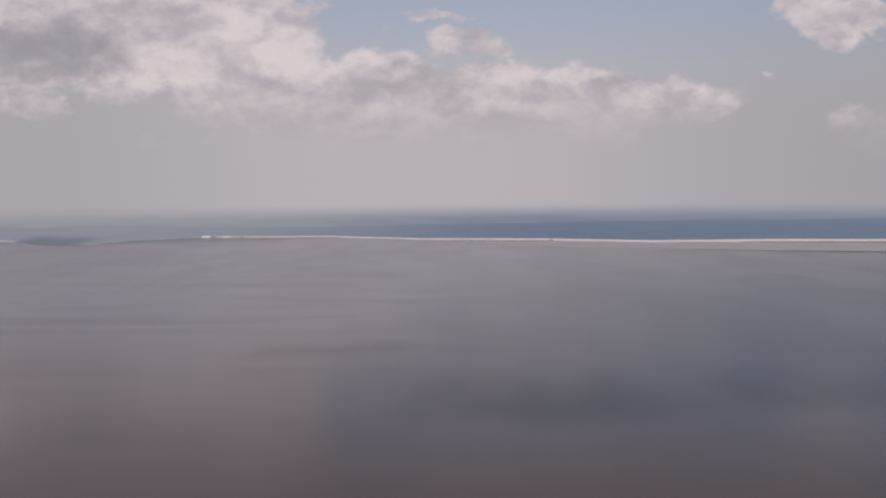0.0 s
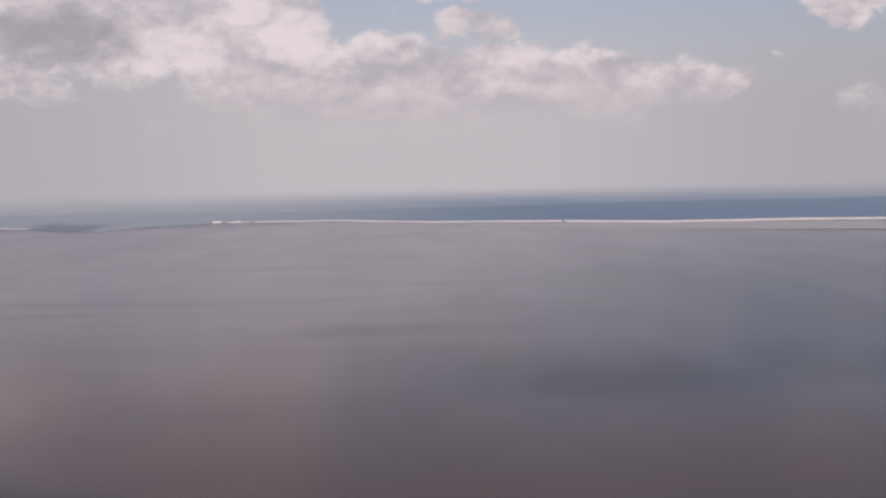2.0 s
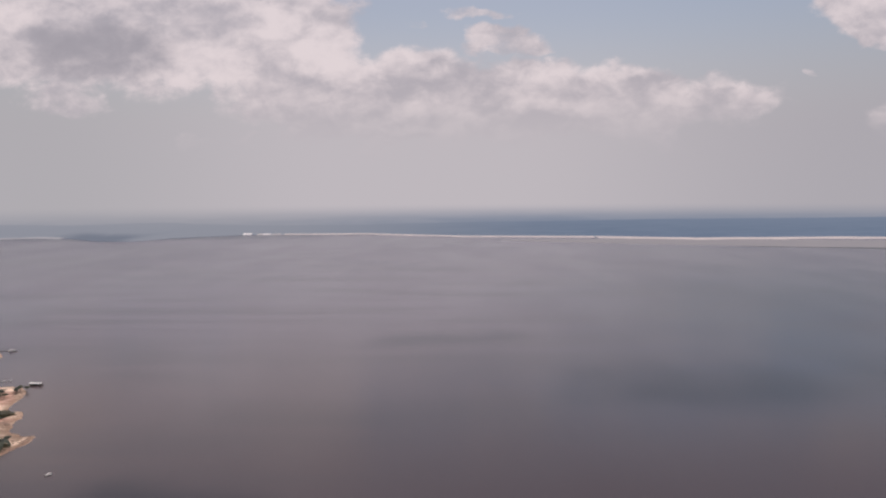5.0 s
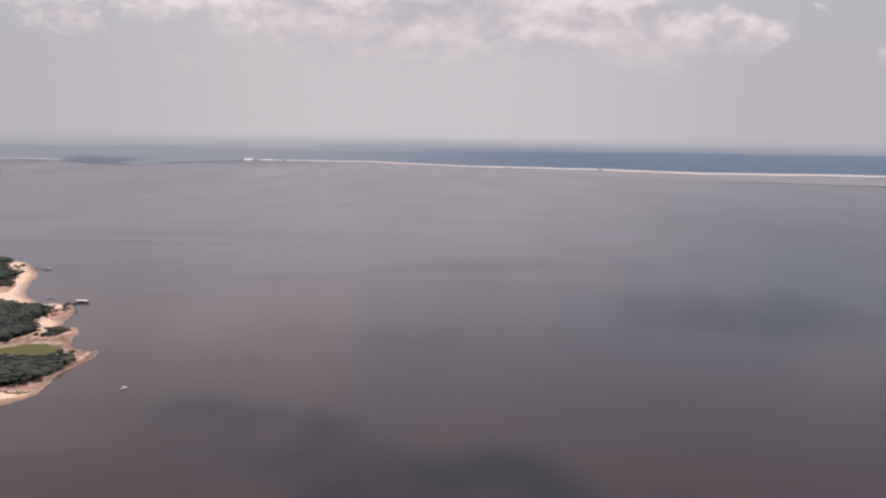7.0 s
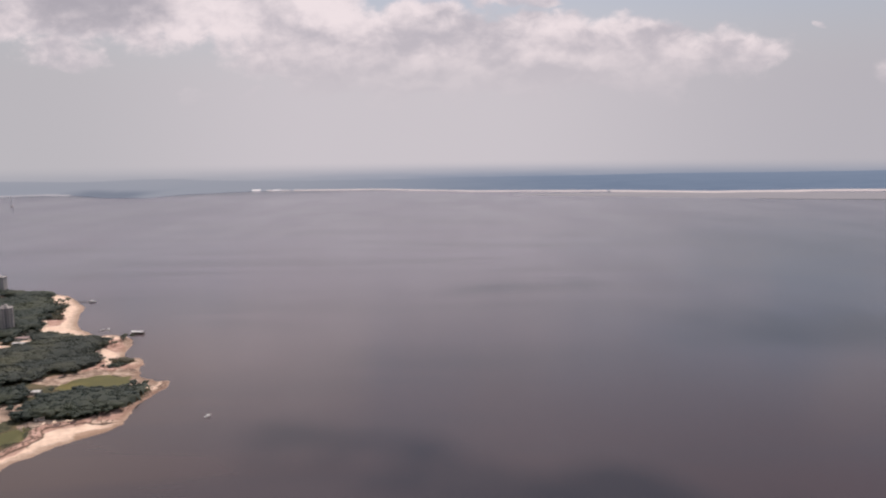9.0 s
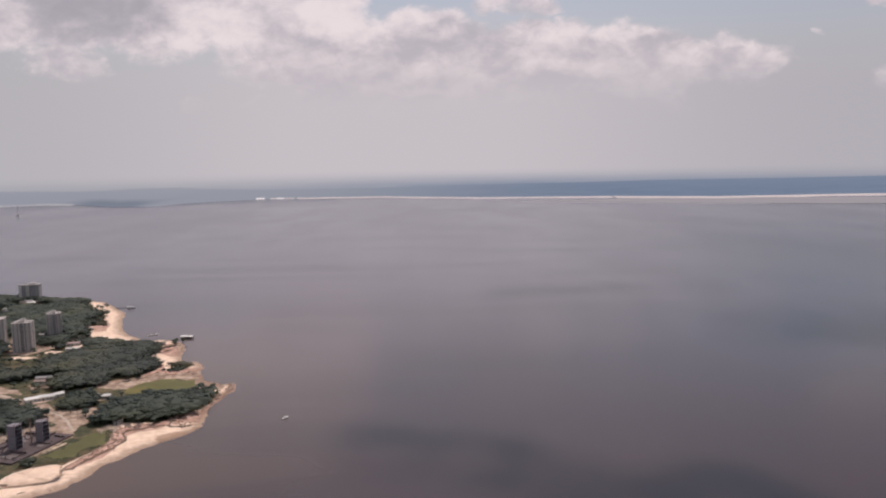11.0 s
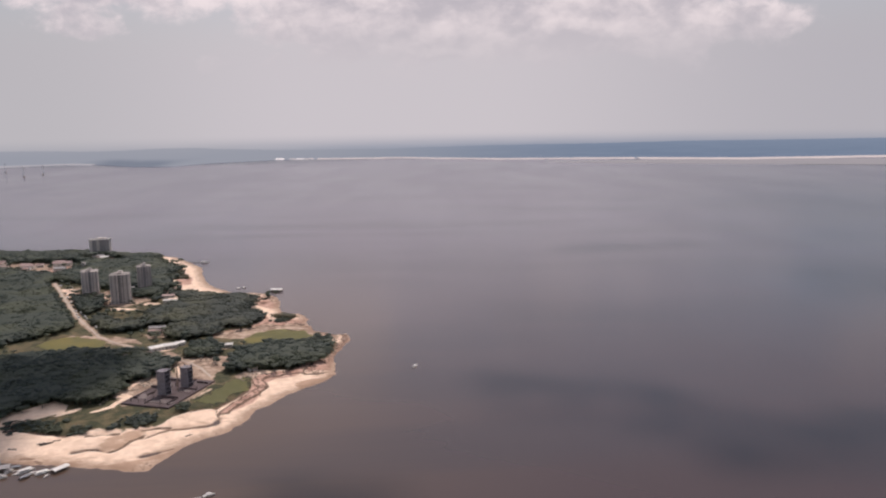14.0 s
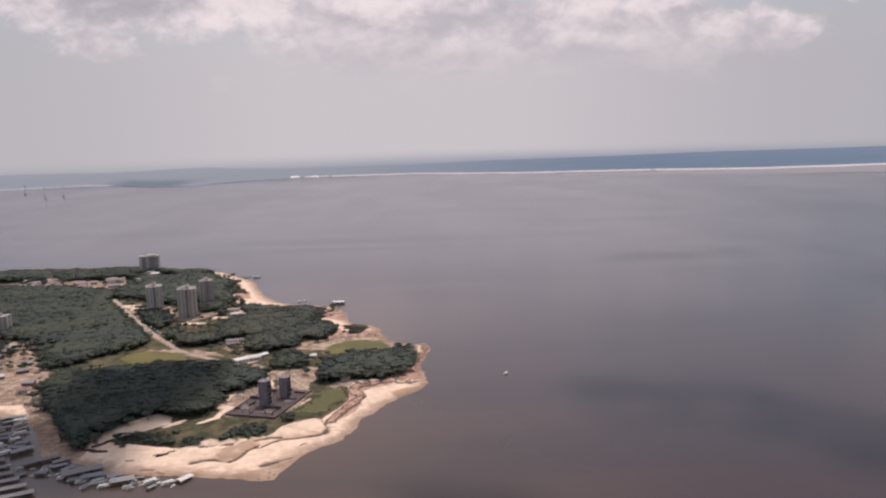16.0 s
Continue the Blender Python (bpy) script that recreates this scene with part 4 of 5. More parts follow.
for k, outline in enumerate(BUSHES):
    build_woods("scrub", outline, 2.6, 2.0, 1.8, NEAR_CROWNS, LEAVES, "low dark green bushes above the sand", "scrub", 70 + k, 0.0)


# ---- materials of the built things ----
CONCRETE = plain("raw concrete", (0.20, 0.165, 0.16), 0.85, scale=0.25, stain=0.12)
CONCRETE_DARK = plain("stained concrete", (0.125, 0.095, 0.098), 0.9, scale=0.2, stain=0.12)
RENDER_GREY = plain("grey rendered wall", (0.54, 0.495, 0.465), 0.8, scale=0.15)
RENDER_PALE = plain("pale rendered wall", (0.66, 0.62, 0.57), 0.8, scale=0.15)
GLAZING = plain("dark glazing", (0.17, 0.17, 0.18), 0.35, grain=0.05)
WHITE_PAINT = plain("white paint", (0.74, 0.72, 0.69), 0.55, scale=0.4)
GREY_SHEET = plain("grey roof sheet", (0.33, 0.315, 0.315), 0.7, scale=0.3)
DULL_SHEET = plain("weathered roof sheet", (0.24, 0.225, 0.23), 0.6, scale=0.3)
BLUE_SHEET = plain("blue-grey roof sheet", (0.24, 0.25, 0.28), 0.6, scale=0.3)
TERRACOTTA = plain("clay roof tiles", (0.34, 0.24, 0.215), 0.85, scale=0.4)
PINK_ROOF = plain("faded pink roof", (0.44, 0.33, 0.31), 0.85, scale=0.3)
TIMBER = plain("grey timber", (0.17, 0.14, 0.12), 0.85, scale=0.5)
DARK_TIMBER = plain("dark wet timber", (0.07, 0.055, 0.05), 0.8, scale=0.5)
RUBBER = plain("black rubber", (0.03, 0.03, 0.03), 0.8)
STEEL = plain("galvanised steel", (0.60, 0.63, 0.66), 0.6, 0.0)
BRICK_RED = plain("red brick wall", (0.32, 0.17, 0.125), 0.85, scale=0.5)
ROCK = plain("red-brown rock", (0.33, 0.235, 0.185), 0.95, grain=0.2, scale=0.3, stain=0.12)
ASPHALT = plain("pale worn road", (0.62, 0.51, 0.42), 0.9, scale=0.1)
SHELL = plain("weathered shell concrete", (0.255, 0.235, 0.255), 0.85, scale=0.3, stain=0.12)
SPOIL = plain("pale spoil", (0.56, 0.46, 0.37), 0.95, grain=0.18, scale=0.4)
SLAB_GREY = plain("dark grey rendered wall", (0.42, 0.40, 0.39), 0.8, scale=0.15)
FOAM = plain("foam", (0.55, 0.54, 0.53), 0.9, scale=0.4)


# ---- tower blocks ----
def tower_block(x, y, turn, width, depth, floors, storey, label):
    """A flat tower: a core, four corner bays with glazing strips and balconies, a parapet and roof houses."""
    base = height_at(x, y) - 0.4
    top = floors * storey + 0.4
    ob = thing("apartment_tower", x, y, base, turn, label, "apartment tower", "tower blocks")
    part("core", box(bmesh.new(), 0, 0, 0, width * 0.80, depth * 0.80, top - 0.3), RENDER_GREY, ob, "grey rendered core")
    for i, sx in enumerate((-1, 1)):
        for j, sy in enumerate((-1, 1)):
            bw, bd = width * 0.40, depth * 0.38
            cx, cy = sx * (width - bw) / 2, sy * (depth - bd) / 2
            bay = part("bay", box(bmesh.new(), cx, cy, 0, bw, bd, top), RENDER_GREY, ob)
            for face in ("long", "side"):
                for k in (-0.27, 0.27):
                    bm = bmesh.new()
                    for f in range(floors):
                        z = 0.4 + f * storey + 0.95
                        if face == "long":
                            box(bm, cx + k * bw, cy + sy * bd / 2, z, bw * 0.16, 0.1, storey * 0.7)
                        else:
                            box(bm, cx + sx * bw / 2, cy + k * bd, z, 0.1, bd * 0.16, storey * 0.7)
                    tagged(part("window_strip", bm, GLAZING, bay), kind="stuff")
            bm = bmesh.new()
            for f in range(1, floors):
                box(bm, cx, cy + sy * (bd / 2 + 0.35), 0.4 + f * storey - 0.1, bw * 0.36, 0.7, 0.12)
                box(bm, cx, cy + sy * (bd / 2 + 0.66), 0.4 + f * storey, bw * 0.36, 0.08, 0.9)
            tagged(part("balcony", bm, RENDER_GREY, bay), kind="stuff")
            bm = bmesh.new()
            box(bm, cx, cy, top, bw * 1.03, bd * 1.03, 0.5)
            part("parapet", bm, RENDER_GREY, bay)
    for sy in (-1, 1):
        bm = bmesh.new()
        for f in range(floors):
            box(bm, 0, sy * depth * 0.40, 0.4 + f * storey + 0.5, width * 0.17, 0.2, storey * 0.72)
        tagged(part("stair_glazing", bm, GLAZING, ob, "dark recessed glazing"), kind="stuff")
    part("stair_house", box(bmesh.new(), -width * 0.05, 0, top - 0.3, width * 0.42, depth * 0.40, 2.6), RENDER_GREY, ob)
    part("water_tank", box(bmesh.new(), width * 0.04, 0, top + 2.3, width * 0.2, depth * 0.22, 1.7), RENDER_GREY, ob)
    part("plinth", box(bmesh.new(), 0, 0, -0.6, width * 1.3, depth * 1.3, 1.0), CONCRETE, ob, "low concrete plinth")
    return ob


tower_block(-893, 875, 20, 17.5, 15, 10, 2.9, "grey apartment tower with pale balconies and a stepped roof house")
tower_block(-843, 838, 14, 19.5, 15, 11, 2.9, "grey apartment tower with dark stair glazing up its middle")
tower_block(-841, 903, 24, 15.5, 13, 10, 2.9, "slim grey apartment tower beside the woods")
tower_block(-1026, 791, 10, 20, 14, 6, 2.9, "low grey apartment block in the forest")


def slab_block(x, y, turn, width, depth, tall, label):
    base = height_at(x, y) - 0.4
    ob = thing("apartment_slab", x, y, base, turn, label, "apartment block", "tower blocks")
    part("body", box(bmesh.new(), 0, 0, 0, width * 0.96, depth, tall), SLAB_GREY, ob)
    for k, mat in ((-0.42, RENDER_PALE), (-0.06, RENDER_PALE), (0.42, SLAB_GREY)):
        part("pier", box(bmesh.new(), k * width, -depth / 2, 0, width * 0.13, 1.6, tall + 0.4), mat, ob)
    for k in (-0.30, -0.20, 0.06, 0.16, 0.27):
        bm = bmesh.new()
        for f in range(int(tall / 3)):
            box(bm, k * width, -depth / 2 - 0.05, 1.2 + f * 3.0, width * 0.075, 0.2, 1.6)
        tagged(part("window_strip", bm, GLAZING, ob), kind="stuff")
    part("roof_slab", box(bmesh.new(), 0, -0.4, tall, width * 1.02, depth * 1.08, 0.7), SLAB_GREY, ob)
    part("roof_house", box(bmesh.new(), width * 0.1, 0, tall + 0.7, width * 0.4, depth * 0.5, 1.8), RENDER_GREY, ob)
    return ob


slab_block(-1008, 1170, 12, 29, 16, 25, "wide grey apartment block standing above the far beach")


def water_tower(x, y, tall):
    ob = thing("water_tower", x, y, height_at(x, y) - 0.3, 8, "slim pale concrete water tower among trees", "water tower")
    for a in (-1, 1):
        for b in (-1, 1):
            part("leg", box(bmesh.new(), a * 1.6, b * 1.6, 0, 0.5, 0.5, tall * 0.7), RENDER_PALE, ob)
    part("tank", box(bmesh.new(), 0, 0, tall * 0.7, 4.6, 4.6, tall * 0.3), RENDER_PALE, ob)
    part("cap", box(bmesh.new(), 0, 0, tall, 5.0, 5.0, 0.3, taper=0.8), RENDER_GREY, ob)


water_tower(-975, 1038, 11)


# ---- the abandoned building site ----
def shell_tower(x, y, turn, width, tall, label):
    """An unfinished lift core: slabs, columns and dark walls open to the air."""
    ob = thing("unfinished_tower", x, y, 5.55, turn, label, "unfinished tower", "unfinished towers")
    floors = int(tall / 3)
    for k, (a, b, sx, sy) in enumerate(((0, -0.5, 1.0, 0.06), (0, 0.5, 1.0, 0.06), (-0.5, 0, 0.06, 0.9))):
        part("wall", box(bmesh.new(), a * width, b * width, 0, sx * width, sy * width, floors * 3 - (1.2 if k == 1 else 0)), SHELL, ob)
    for f in range(floors + 1):
        part("slab", box(bmesh.new(), 0, 0, f * 3.0 - 0.2 + 0.02, width * 1.12, width * 1.1, 0.24), SHELL, ob)
    for a in (-1, 1):
        for b in (-1, 1):
            part("column", box(bmesh.new(), a * width * 0.48, b * width * 0.46, 0, 0.5, 0.5, floors * 3 + 1.0), SHELL, ob)
    for b in (-0.3, 0.25):
        part("rebar_stub", box(bmesh.new(), width * 0.46, b * width, floors * 3, 0.2, 0.2, 1.6), SHELL, ob)
    return ob


shell_tower(-690, 535, -16, 6.6, 18.5, "dark unfinished concrete tower on a building site")
shell_tower(-679, 552, -16, 6.2, 15.2, "shorter dark unfinished concrete tower beside rubble")


def site_deck():
    ob = thing("foundation_deck", -688, 540, 3.2, -16, "dark concrete foundation deck of an abandoned building", "foundation")
    part("slab", box(bmesh.new(), 0, 0, 0.4, 37, 58, 2.0), CONCRETE_DARK, ob)
    for a, b, sx, sy in ((0, -29, 39, 0.8), (18.9, 0, 0.8, 58), (-18.9, -10, 0.8, 38)):
        part("retaining_wall", box(bmesh.new(), a, b, -2.4, sx, sy, 5.2), CONCRETE_DARK, ob)
    rng = random.Random(8)
    for i in range(6):
        for j in range(6):
            a, b = -15 + i * 6, -24 + j * 9
            if rng.random() < 0.6 and math.hypot(a - 3, b + 5) > 7 and math.hypot(a - 7, b - 15) > 7:
                part("column_stub", box(bmesh.new(), a, b, 2.4, 0.6, 0.6, rng.uniform(0.8, 3.2)), CONCRETE, ob)
    for a, b, sx, sy in ((-12, 22, 12, 0.4), (-6, 16, 0.4, 12), (-14, 4, 9, 0.4), (-10, -8, 0.4, 10), (8, -12, 14, 0.4), (14, -18, 0.4, 11), (-2, -22, 0.4, 9), (12, 8, 11, 0.4), (4, 24, 0.4, 8), (13, 22, 9, 0.4), (-16, -18, 4, 0.4)):
        part("room_wall", box(bmesh.new(), a, b, 2.4, sx, sy, rng.uniform(0.9, 2.2)), CONCRETE_DARK, ob)
    for a, b, sx, sy in ((-10, 10, 12, 14), (6, -20, 20, 6), (-12, -14, 8, 9), (10, 3, 10, 4)):
        part("floor_panel", box(bmesh.new(), a, b, 2.4, sx, sy, 0.35), CONCRETE, ob)


site_deck()


def mast(x, y, tall):
    ob = thing("site_mast", x, y, 5.55, 0, "thin rusty mast on the building site", "mast")
    for a in (-0.35, 0.35):
        for b in (-0.35, 0.35):
            part("chord", box(bmesh.new(), a, b, 0, 0.16, 0.16, tall), ROCK, ob)
    for k in range(int(tall / 2)):
        part("rung", box(bmesh.new(), 0, 0, 1 + 2 * k, 0.85, 0.85, 0.12), ROCK, ob)


mast(-683, 543, 20)


# ---- low buildings ----
def low_house(x, y, turn, length, width, wall, rise, roof, walls, label, category="house", group="houses by the shore", name="house"):
    base = height_at(x, y) - 0.25
    ob = thing(name, x, y, base, turn, label, category, group)
    body = part("wall", box(bmesh.new(), 0, 0, 0, length, width, wall + 0.25), walls, ob)
    for side in (-1, 1):
        bm = bmesh.new()
        tri = [bm.verts.new((side * (length / 2 - 0.05), q * width / 2, wall + 0.25 + h)) for q, h in ((-1, 0), (1, 0), (0, rise * 0.98))]
        back = [bm.verts.new((v.co.x - side * 0.2, v.co.y, v.co.z)) for v in tri]
        bm.faces.new(tri), bm.faces.new(back)
        for i in range(3):
            bm.faces.new((tri[i], tri[(i + 1) % 3], back[(i + 1) % 3], back[i]))
        part("gable_wall", bm, walls, ob)
    part("roof", gable(bmesh.new(), 0, 0, wall + 0.25, length, width, rise), roof, ob)
    part("door", box(bmesh.new(), -length * 0.2, -width / 2, 0.25, 0.9, 0.12, 2.0), DARK_TIMBER, ob)
    for k in (0.08, 0.32):
        part("window", box(bmesh.new(), length * k, -width / 2, 1.1, 1.0, 0.1, 1.0), GLAZING, body)
    return ob


def long_shed(x, y, turn, length, width, label, roof=None):
    return low_house(x, y, turn, length, width, 3.0, 0.9, roof or WHITE_PAINT, RENDER_PALE, label, "shed", "", "long_shed")


long_shed(-737, 650, 38, 13, 8, "long white-roofed shed beside the dirt road")
long_shed(-728, 656, 22, 12, 9, "broad white-roofed shed at the bare clearing")
long_shed(-721, 663, 44, 8, 6, "small white-roofed shed at the bare clearing")
long_shed(-680, 655, 6, 16, 6, "white-roofed shed at the edge of the woods")
long_shed(-750, 623, -20, 9, 6, "small pale shed in the dark woods")
long_shed(-639, 589, 40, 7, 4, "white-washed hut above the beach")
long_shed(-760, 718, 8, 16, 7, "pale shed in a clearing", GREY_SHEET)
long_shed(-757, 704, -6, 12, 6, "low shed with a brown roof", TERRACOTTA)
long_shed(-786, 832, 0, 16, 6, "pale low building below the towers")
long_shed(-800, 858, 10, 18, 6, "low pink-roofed building below the towers", PINK_ROOF)
long_shed(-862, 905, 10, 14, 8, "low building behind the towers", GREY_SHEET)

rng = random.Random(21)
for k in range(15):  # the settlement by the harbour
    t = k / 14
    x, y = -1000 + 95 * t + rng.uniform(-16, 16), 752 - 150 * t + rng.uniform(-16, 16)
    roof = rng.choice((GREY_SHEET, WHITE_PAINT, TERRACOTTA, DULL_SHEET))
    word = {GREY_SHEET: "grey", WHITE_PAINT: "white", TERRACOTTA: "brown", DULL_SHEET: "dull"}[roof]
    low_house(x, y, rng.uniform(-20, 40), rng.uniform(7, 12), rng.uniform(5, 7), 2.6, 1.3, roof, rng.choice((BRICK_RED, RENDER_PALE)), "small village house with a " + word + " sheet roof")
for k in range(20):  # the town behind the forest
    x, y = -1165 + 165 * rng.random(), 1058 + rng.uniform(-22, 40)
    roof = rng.choice((PINK_ROOF, TERRACOTTA, GREY_SHEET, PINK_ROOF))
    word = {GREY_SHEET: "grey", TERRACOTTA: "clay", PINK_ROOF: "faded pink"}[roof]
    low_house(x, y, rng.uniform(-25, 25), rng.uniform(9, 16), rng.uniform(7, 9), 3.2, 1.6, roof, RENDER_PALE, "town house with a " + word + " roof among trees", group="houses of the town")
low_house(-1020, 1072, 8, 24, 9, 4.5, 2.4, PINK_ROOF, RENDER_PALE, "long town hall-like building with a faded pink roof", "building", "", "large_building")
low_house(-1058, 1052, 8, 15, 8, 4.5, 2.0, PINK_ROOF, RENDER_PALE, "low building with a faded pink roof", "building", "", "large_building")
for x, y, length in ((-1000, 1142, 16), (-978, 1140, 14), (-962, 1132, 12), (-985, 1128, 12)):
    low_house(x, y, rng.uniform(-10, 20), length, 8, 3.0, 1.2, rng.choice((WHITE_PAINT, GREY_SHEET)), RENDER_PALE, "low pale-roofed building before the apartment block", "building", "pale roofs by the block")


# ---- the road and its cars ----
def build_road():
    verts, faces = [], []
    line = ROAD
    for i, (x, y) in enumerate(line):
        ax, ay = line[max(0, i - 1)]
        bx, by = line[min(len(line) - 1, i + 1)]
        q = math.hypot(bx - ax, by - ay)
        sx, sy = -(by - ay) / q, (bx - ax) / q
        wide = 1.7 if i < 6 else 1.2
        for k in (-1, -0.5, 0, 0.5, 1):
            px, py = x + sx * wide * k, y + sy * wide * k
            verts.append((px, py, height_at(px, py) + 0.35))
    out_v, out_f = [], []
    for i in range(len(line) - 1):
        steps = 10
        for s in range(steps + (i == len(line) - 2)):
            t = s / steps
            for k in range(5):
                a, b = verts[i * 5 + k], verts[(i + 1) * 5 + k]
                px, py = a[0] + (b[0] - a[0]) * t, a[1] + (b[1] - a[1]) * t
                out_v.append((px, py, height_at(px, py) + 0.3))
    rows = len(out_v) // 5
    for i in range(rows - 1):
        for k in range(4):
            a = i * 5 + k
            out_f.append((a, a + 1, a + 6, a + 5))
    tagged(mesh_object("road", out_v, out_f, ASPHALT, True), "pale dusty road through the forest to the shore", "road", kind="structure")


build_road()


def make_car(paint, label):
    ob = thing("car", 0, 0, 0, 0, label, "car", "cars on the road")
    body = part("body", box(box(bmesh.new(), 0, 0, 0.35, 4.1, 1.75, 0.55), 0, 0, 0.9, 4.0, 1.7, 0.08, taper=0.95), paint, ob)
    part("cabin", box(bmesh.new(), -0.2, 0, 0.95, 2.3, 1.6, 0.6, taper=0.8), paint, ob)
    part("windscreen", box(bmesh.new(), 0.88, 0, 0.98, 0.3, 1.4, 0.48, taper=0.7), GLAZING, ob)
    for a in (-1.25, 1.3):
        for b in (-0.8, 0.8):
            bm = bmesh.new()
            bmesh.ops.create_cone(bm, cap_ends=True, segments=10, radius1=0.34, radius2=0.34, depth=0.22, matrix=pose(a, b, 0.34, 90, 0, 0))
            part("wheel", bm, RUBBER, ob)
    return ob


CAR_WHITE = plain("white car paint", (0.86, 0.85, 0.83), 0.4, grain=0.03, stain=0.02)
cars = [make_car(CAR_WHITE, "white car parked along the dusty road"), make_car(DULL_SHEET, "grey car parked along the dusty road")]
spots = []
for k, (x, y) in enumerate([(-899, 837), (-886, 815), (-875, 796), (-867, 781), (-866, 788), (-859, 778), (-853, 770), (-847, 760), (-859, 768), (-914, 861), (-927, 883), (-936, 918), (-920, 894), (-824, 728), (-955, 930)]):
    spots.append((x, y, -57 + 9 * (k % 3)))
for k, (x, y, turn) in enumerate(spots):
    at = pose(x, y, height_at(x, y) + 0.32, 0, 0, turn)
    if k < 2:
        cars[k].matrix_basis = at
    else:
        copy_thing(cars[0 if k % 5 else 1], at)


# ---- boats and floating houses ----
def hull_mesh(length, width, deep):
    """A boat's hull: a sheer line that rises to a pointed bow."""
    bm = bmesh.new()
    rings = []
    for t in (0.0, 0.2, 0.5, 0.75, 0.92, 1.0):
        w = width / 2 * (1 - max(0.0, (t - 0.45) / 0.55) ** 2.2 * 0.97) * (0.85 if t == 0 else 1)
        x = (t - 0.5) * length
        rim = deep * (0.9 + 0.35 * max(0.0, t - 0.5) * 2)
        rings.append([bm.verts.new(p) for p in ((x, -w, rim), (x, -w * 0.7, 0.0), (x, w * 0.7, 0.0), (x, w, rim), (x, w * 0.86, rim - 0.1), (x, -w * 0.86, rim - 0.1))])
    for a, b in zip(rings, rings[1:]):
        for i in range(6):
            bm.faces.new((a[i], a[(i + 1) % 6], b[(i + 1) % 6], b[i]))
    bm.faces.new(rings[0]), bm.faces.new(rings[-1][::-1])
    return bm


def river_boat(length, width, roof, label):
    """A passenger boat with a roof on posts."""
    ob = thing("river_boat", 0, 0, 0, 0, label, "boat", "moored boats")
    part("hull", hull_mesh(length, width, 1.1), WHITE_PAINT, ob)
    part("deck", box(bmesh.new(), -length * 0.04, 0, 0.75, length * 0.74, width * 0.72, 0.12), TIMBER, ob)
    part("cabin", box(bmesh.new(), -length * 0.2, 0, 0.85, length * 0.26, width * 0.62, 1.6), WHITE_PAINT, ob)
    for a in (-0.36, -0.02, 0.26):
        for b in (-1, 1):
            part("post", box(bmesh.new(), a * length, b * width * 0.38, 0.85, 0.1, 0.1, 1.7), STEEL, ob)
    part("roof", box(box(bmesh.new(), -length * 0.05, 0, 2.5, length * 0.74, width * 0.92, 0.1), -length * 0.05, 0, 2.6, length * 0.7, width * 0.86, 0.14, taper=0.9), roof, ob)
    return ob


def floating_house(length, width, roof, label, rise=0.9):
    """A raft of logs with a walled cabin under a sheet roof."""
    ob = thing("floating_house", 0, 0, 0, 0, label, "floating house", "floating houses")
    for b in (-0.42, -0.14, 0.14, 0.42):
        bm = bmesh.new()
        bmesh.ops.create_cone(bm, cap_ends=True, segments=8, radius1=0.45, radius2=0.4, depth=length * 1.06, matrix=pose(0, b * width, 0.1, 0, 90, 0))
        part("log", bm, DARK_TIMBER, ob)
    part("deck", box(bmesh.new(), 0, 0, 0.45, length * 1.04, width * 1.05, 0.16), TIMBER, ob)
    body = part("wall", box(bmesh.new(), -length * 0.08, 0, 0.6, length * 0.7, width * 0.72, 2.1), TIMBER, ob)
    part("door", box(bmesh.new(), -length * 0.1, -width * 0.36, 0.65, 0.9, 0.1, 1.8), DARK_TIMBER, body)
    for a in (-0.47, 0.47):
        for b in (-1, 1):
            part("post", box(bmesh.new(), a * length, b * width * 0.46, 0.6, 0.14, 0.14, 2.1), TIMBER, ob)
    part("roof", gable(bmesh.new(), 0, 0, 2.7, length, width, rise, 0.1, 0.3), roof, ob)
    return ob


def speedboat(length, label):
    ob = thing("speedboat", 0, 0, 0, 0, label, "boat", "small boats")
    part("hull", hull_mesh(length, length * 0.3, 0.75), WHITE_PAINT, ob)
    for a in (-0.1, 0.1):
        part("bench", box(bmesh.new(), a * length, 0, 0.5, 0.4, length * 0.22, 0.12), TIMBER, ob)
    part("canopy", box(bmesh.new(), 0, 0, 1.7, length * 0.42, length * 0.24, 0.1, taper=0.85), WHITE_PAINT, ob)
    for a in (-0.18, 0.18):
        for b in (-1, 1):
            part("post", box(bmesh.new(), a * length, b * length * 0.1, 0.6, 0.06, 0.06, 1.1), STEEL, ob)
    part("outboard_motor", box(box(bmesh.new(), -length * 0.53, 0, -0.2, 0.25, 0.2, 0.9), -length * 0.53, 0, 0.7, 0.4, 0.34, 0.4), RUBBER, ob)
    return ob


kinds = [
    river_boat(12, 3.8, WHITE_PAINT, "white river boat with a flat roof moored in the harbour"),
    river_boat(10, 3.4, GREY_SHEET, "river boat with a grey roof moored in the harbour"),
    floating_house(13, 6, GREY_SHEET, "floating timber house with a grey sheet roof"),
    floating_house(12, 5.5, BLUE_SHEET, "floating timber house with a blue-grey sheet roof"),
    floating_house(20, 5, DULL_SHEET, "long floating shed with a weathered sheet roof"),
    floating_house(22, 8, GREY_SHEET, "large floating landing stage with a pale sheet roof"),
    speedboat(6.5, "small white speedboat with a canopy lying on the river"),
    floating_house(14, 7, WHITE_PAINT, "floating house with a bright white roof off the point"),
]
placed = set()


def moor(k, x, y, turn):
    at = pose(x, y, -0.12, 0, 0, turn)
    if k in placed:
        return copy_thing(kinds[k], at)
    placed.add(k)
    kinds[k].matrix_basis = at
    return kinds[k]


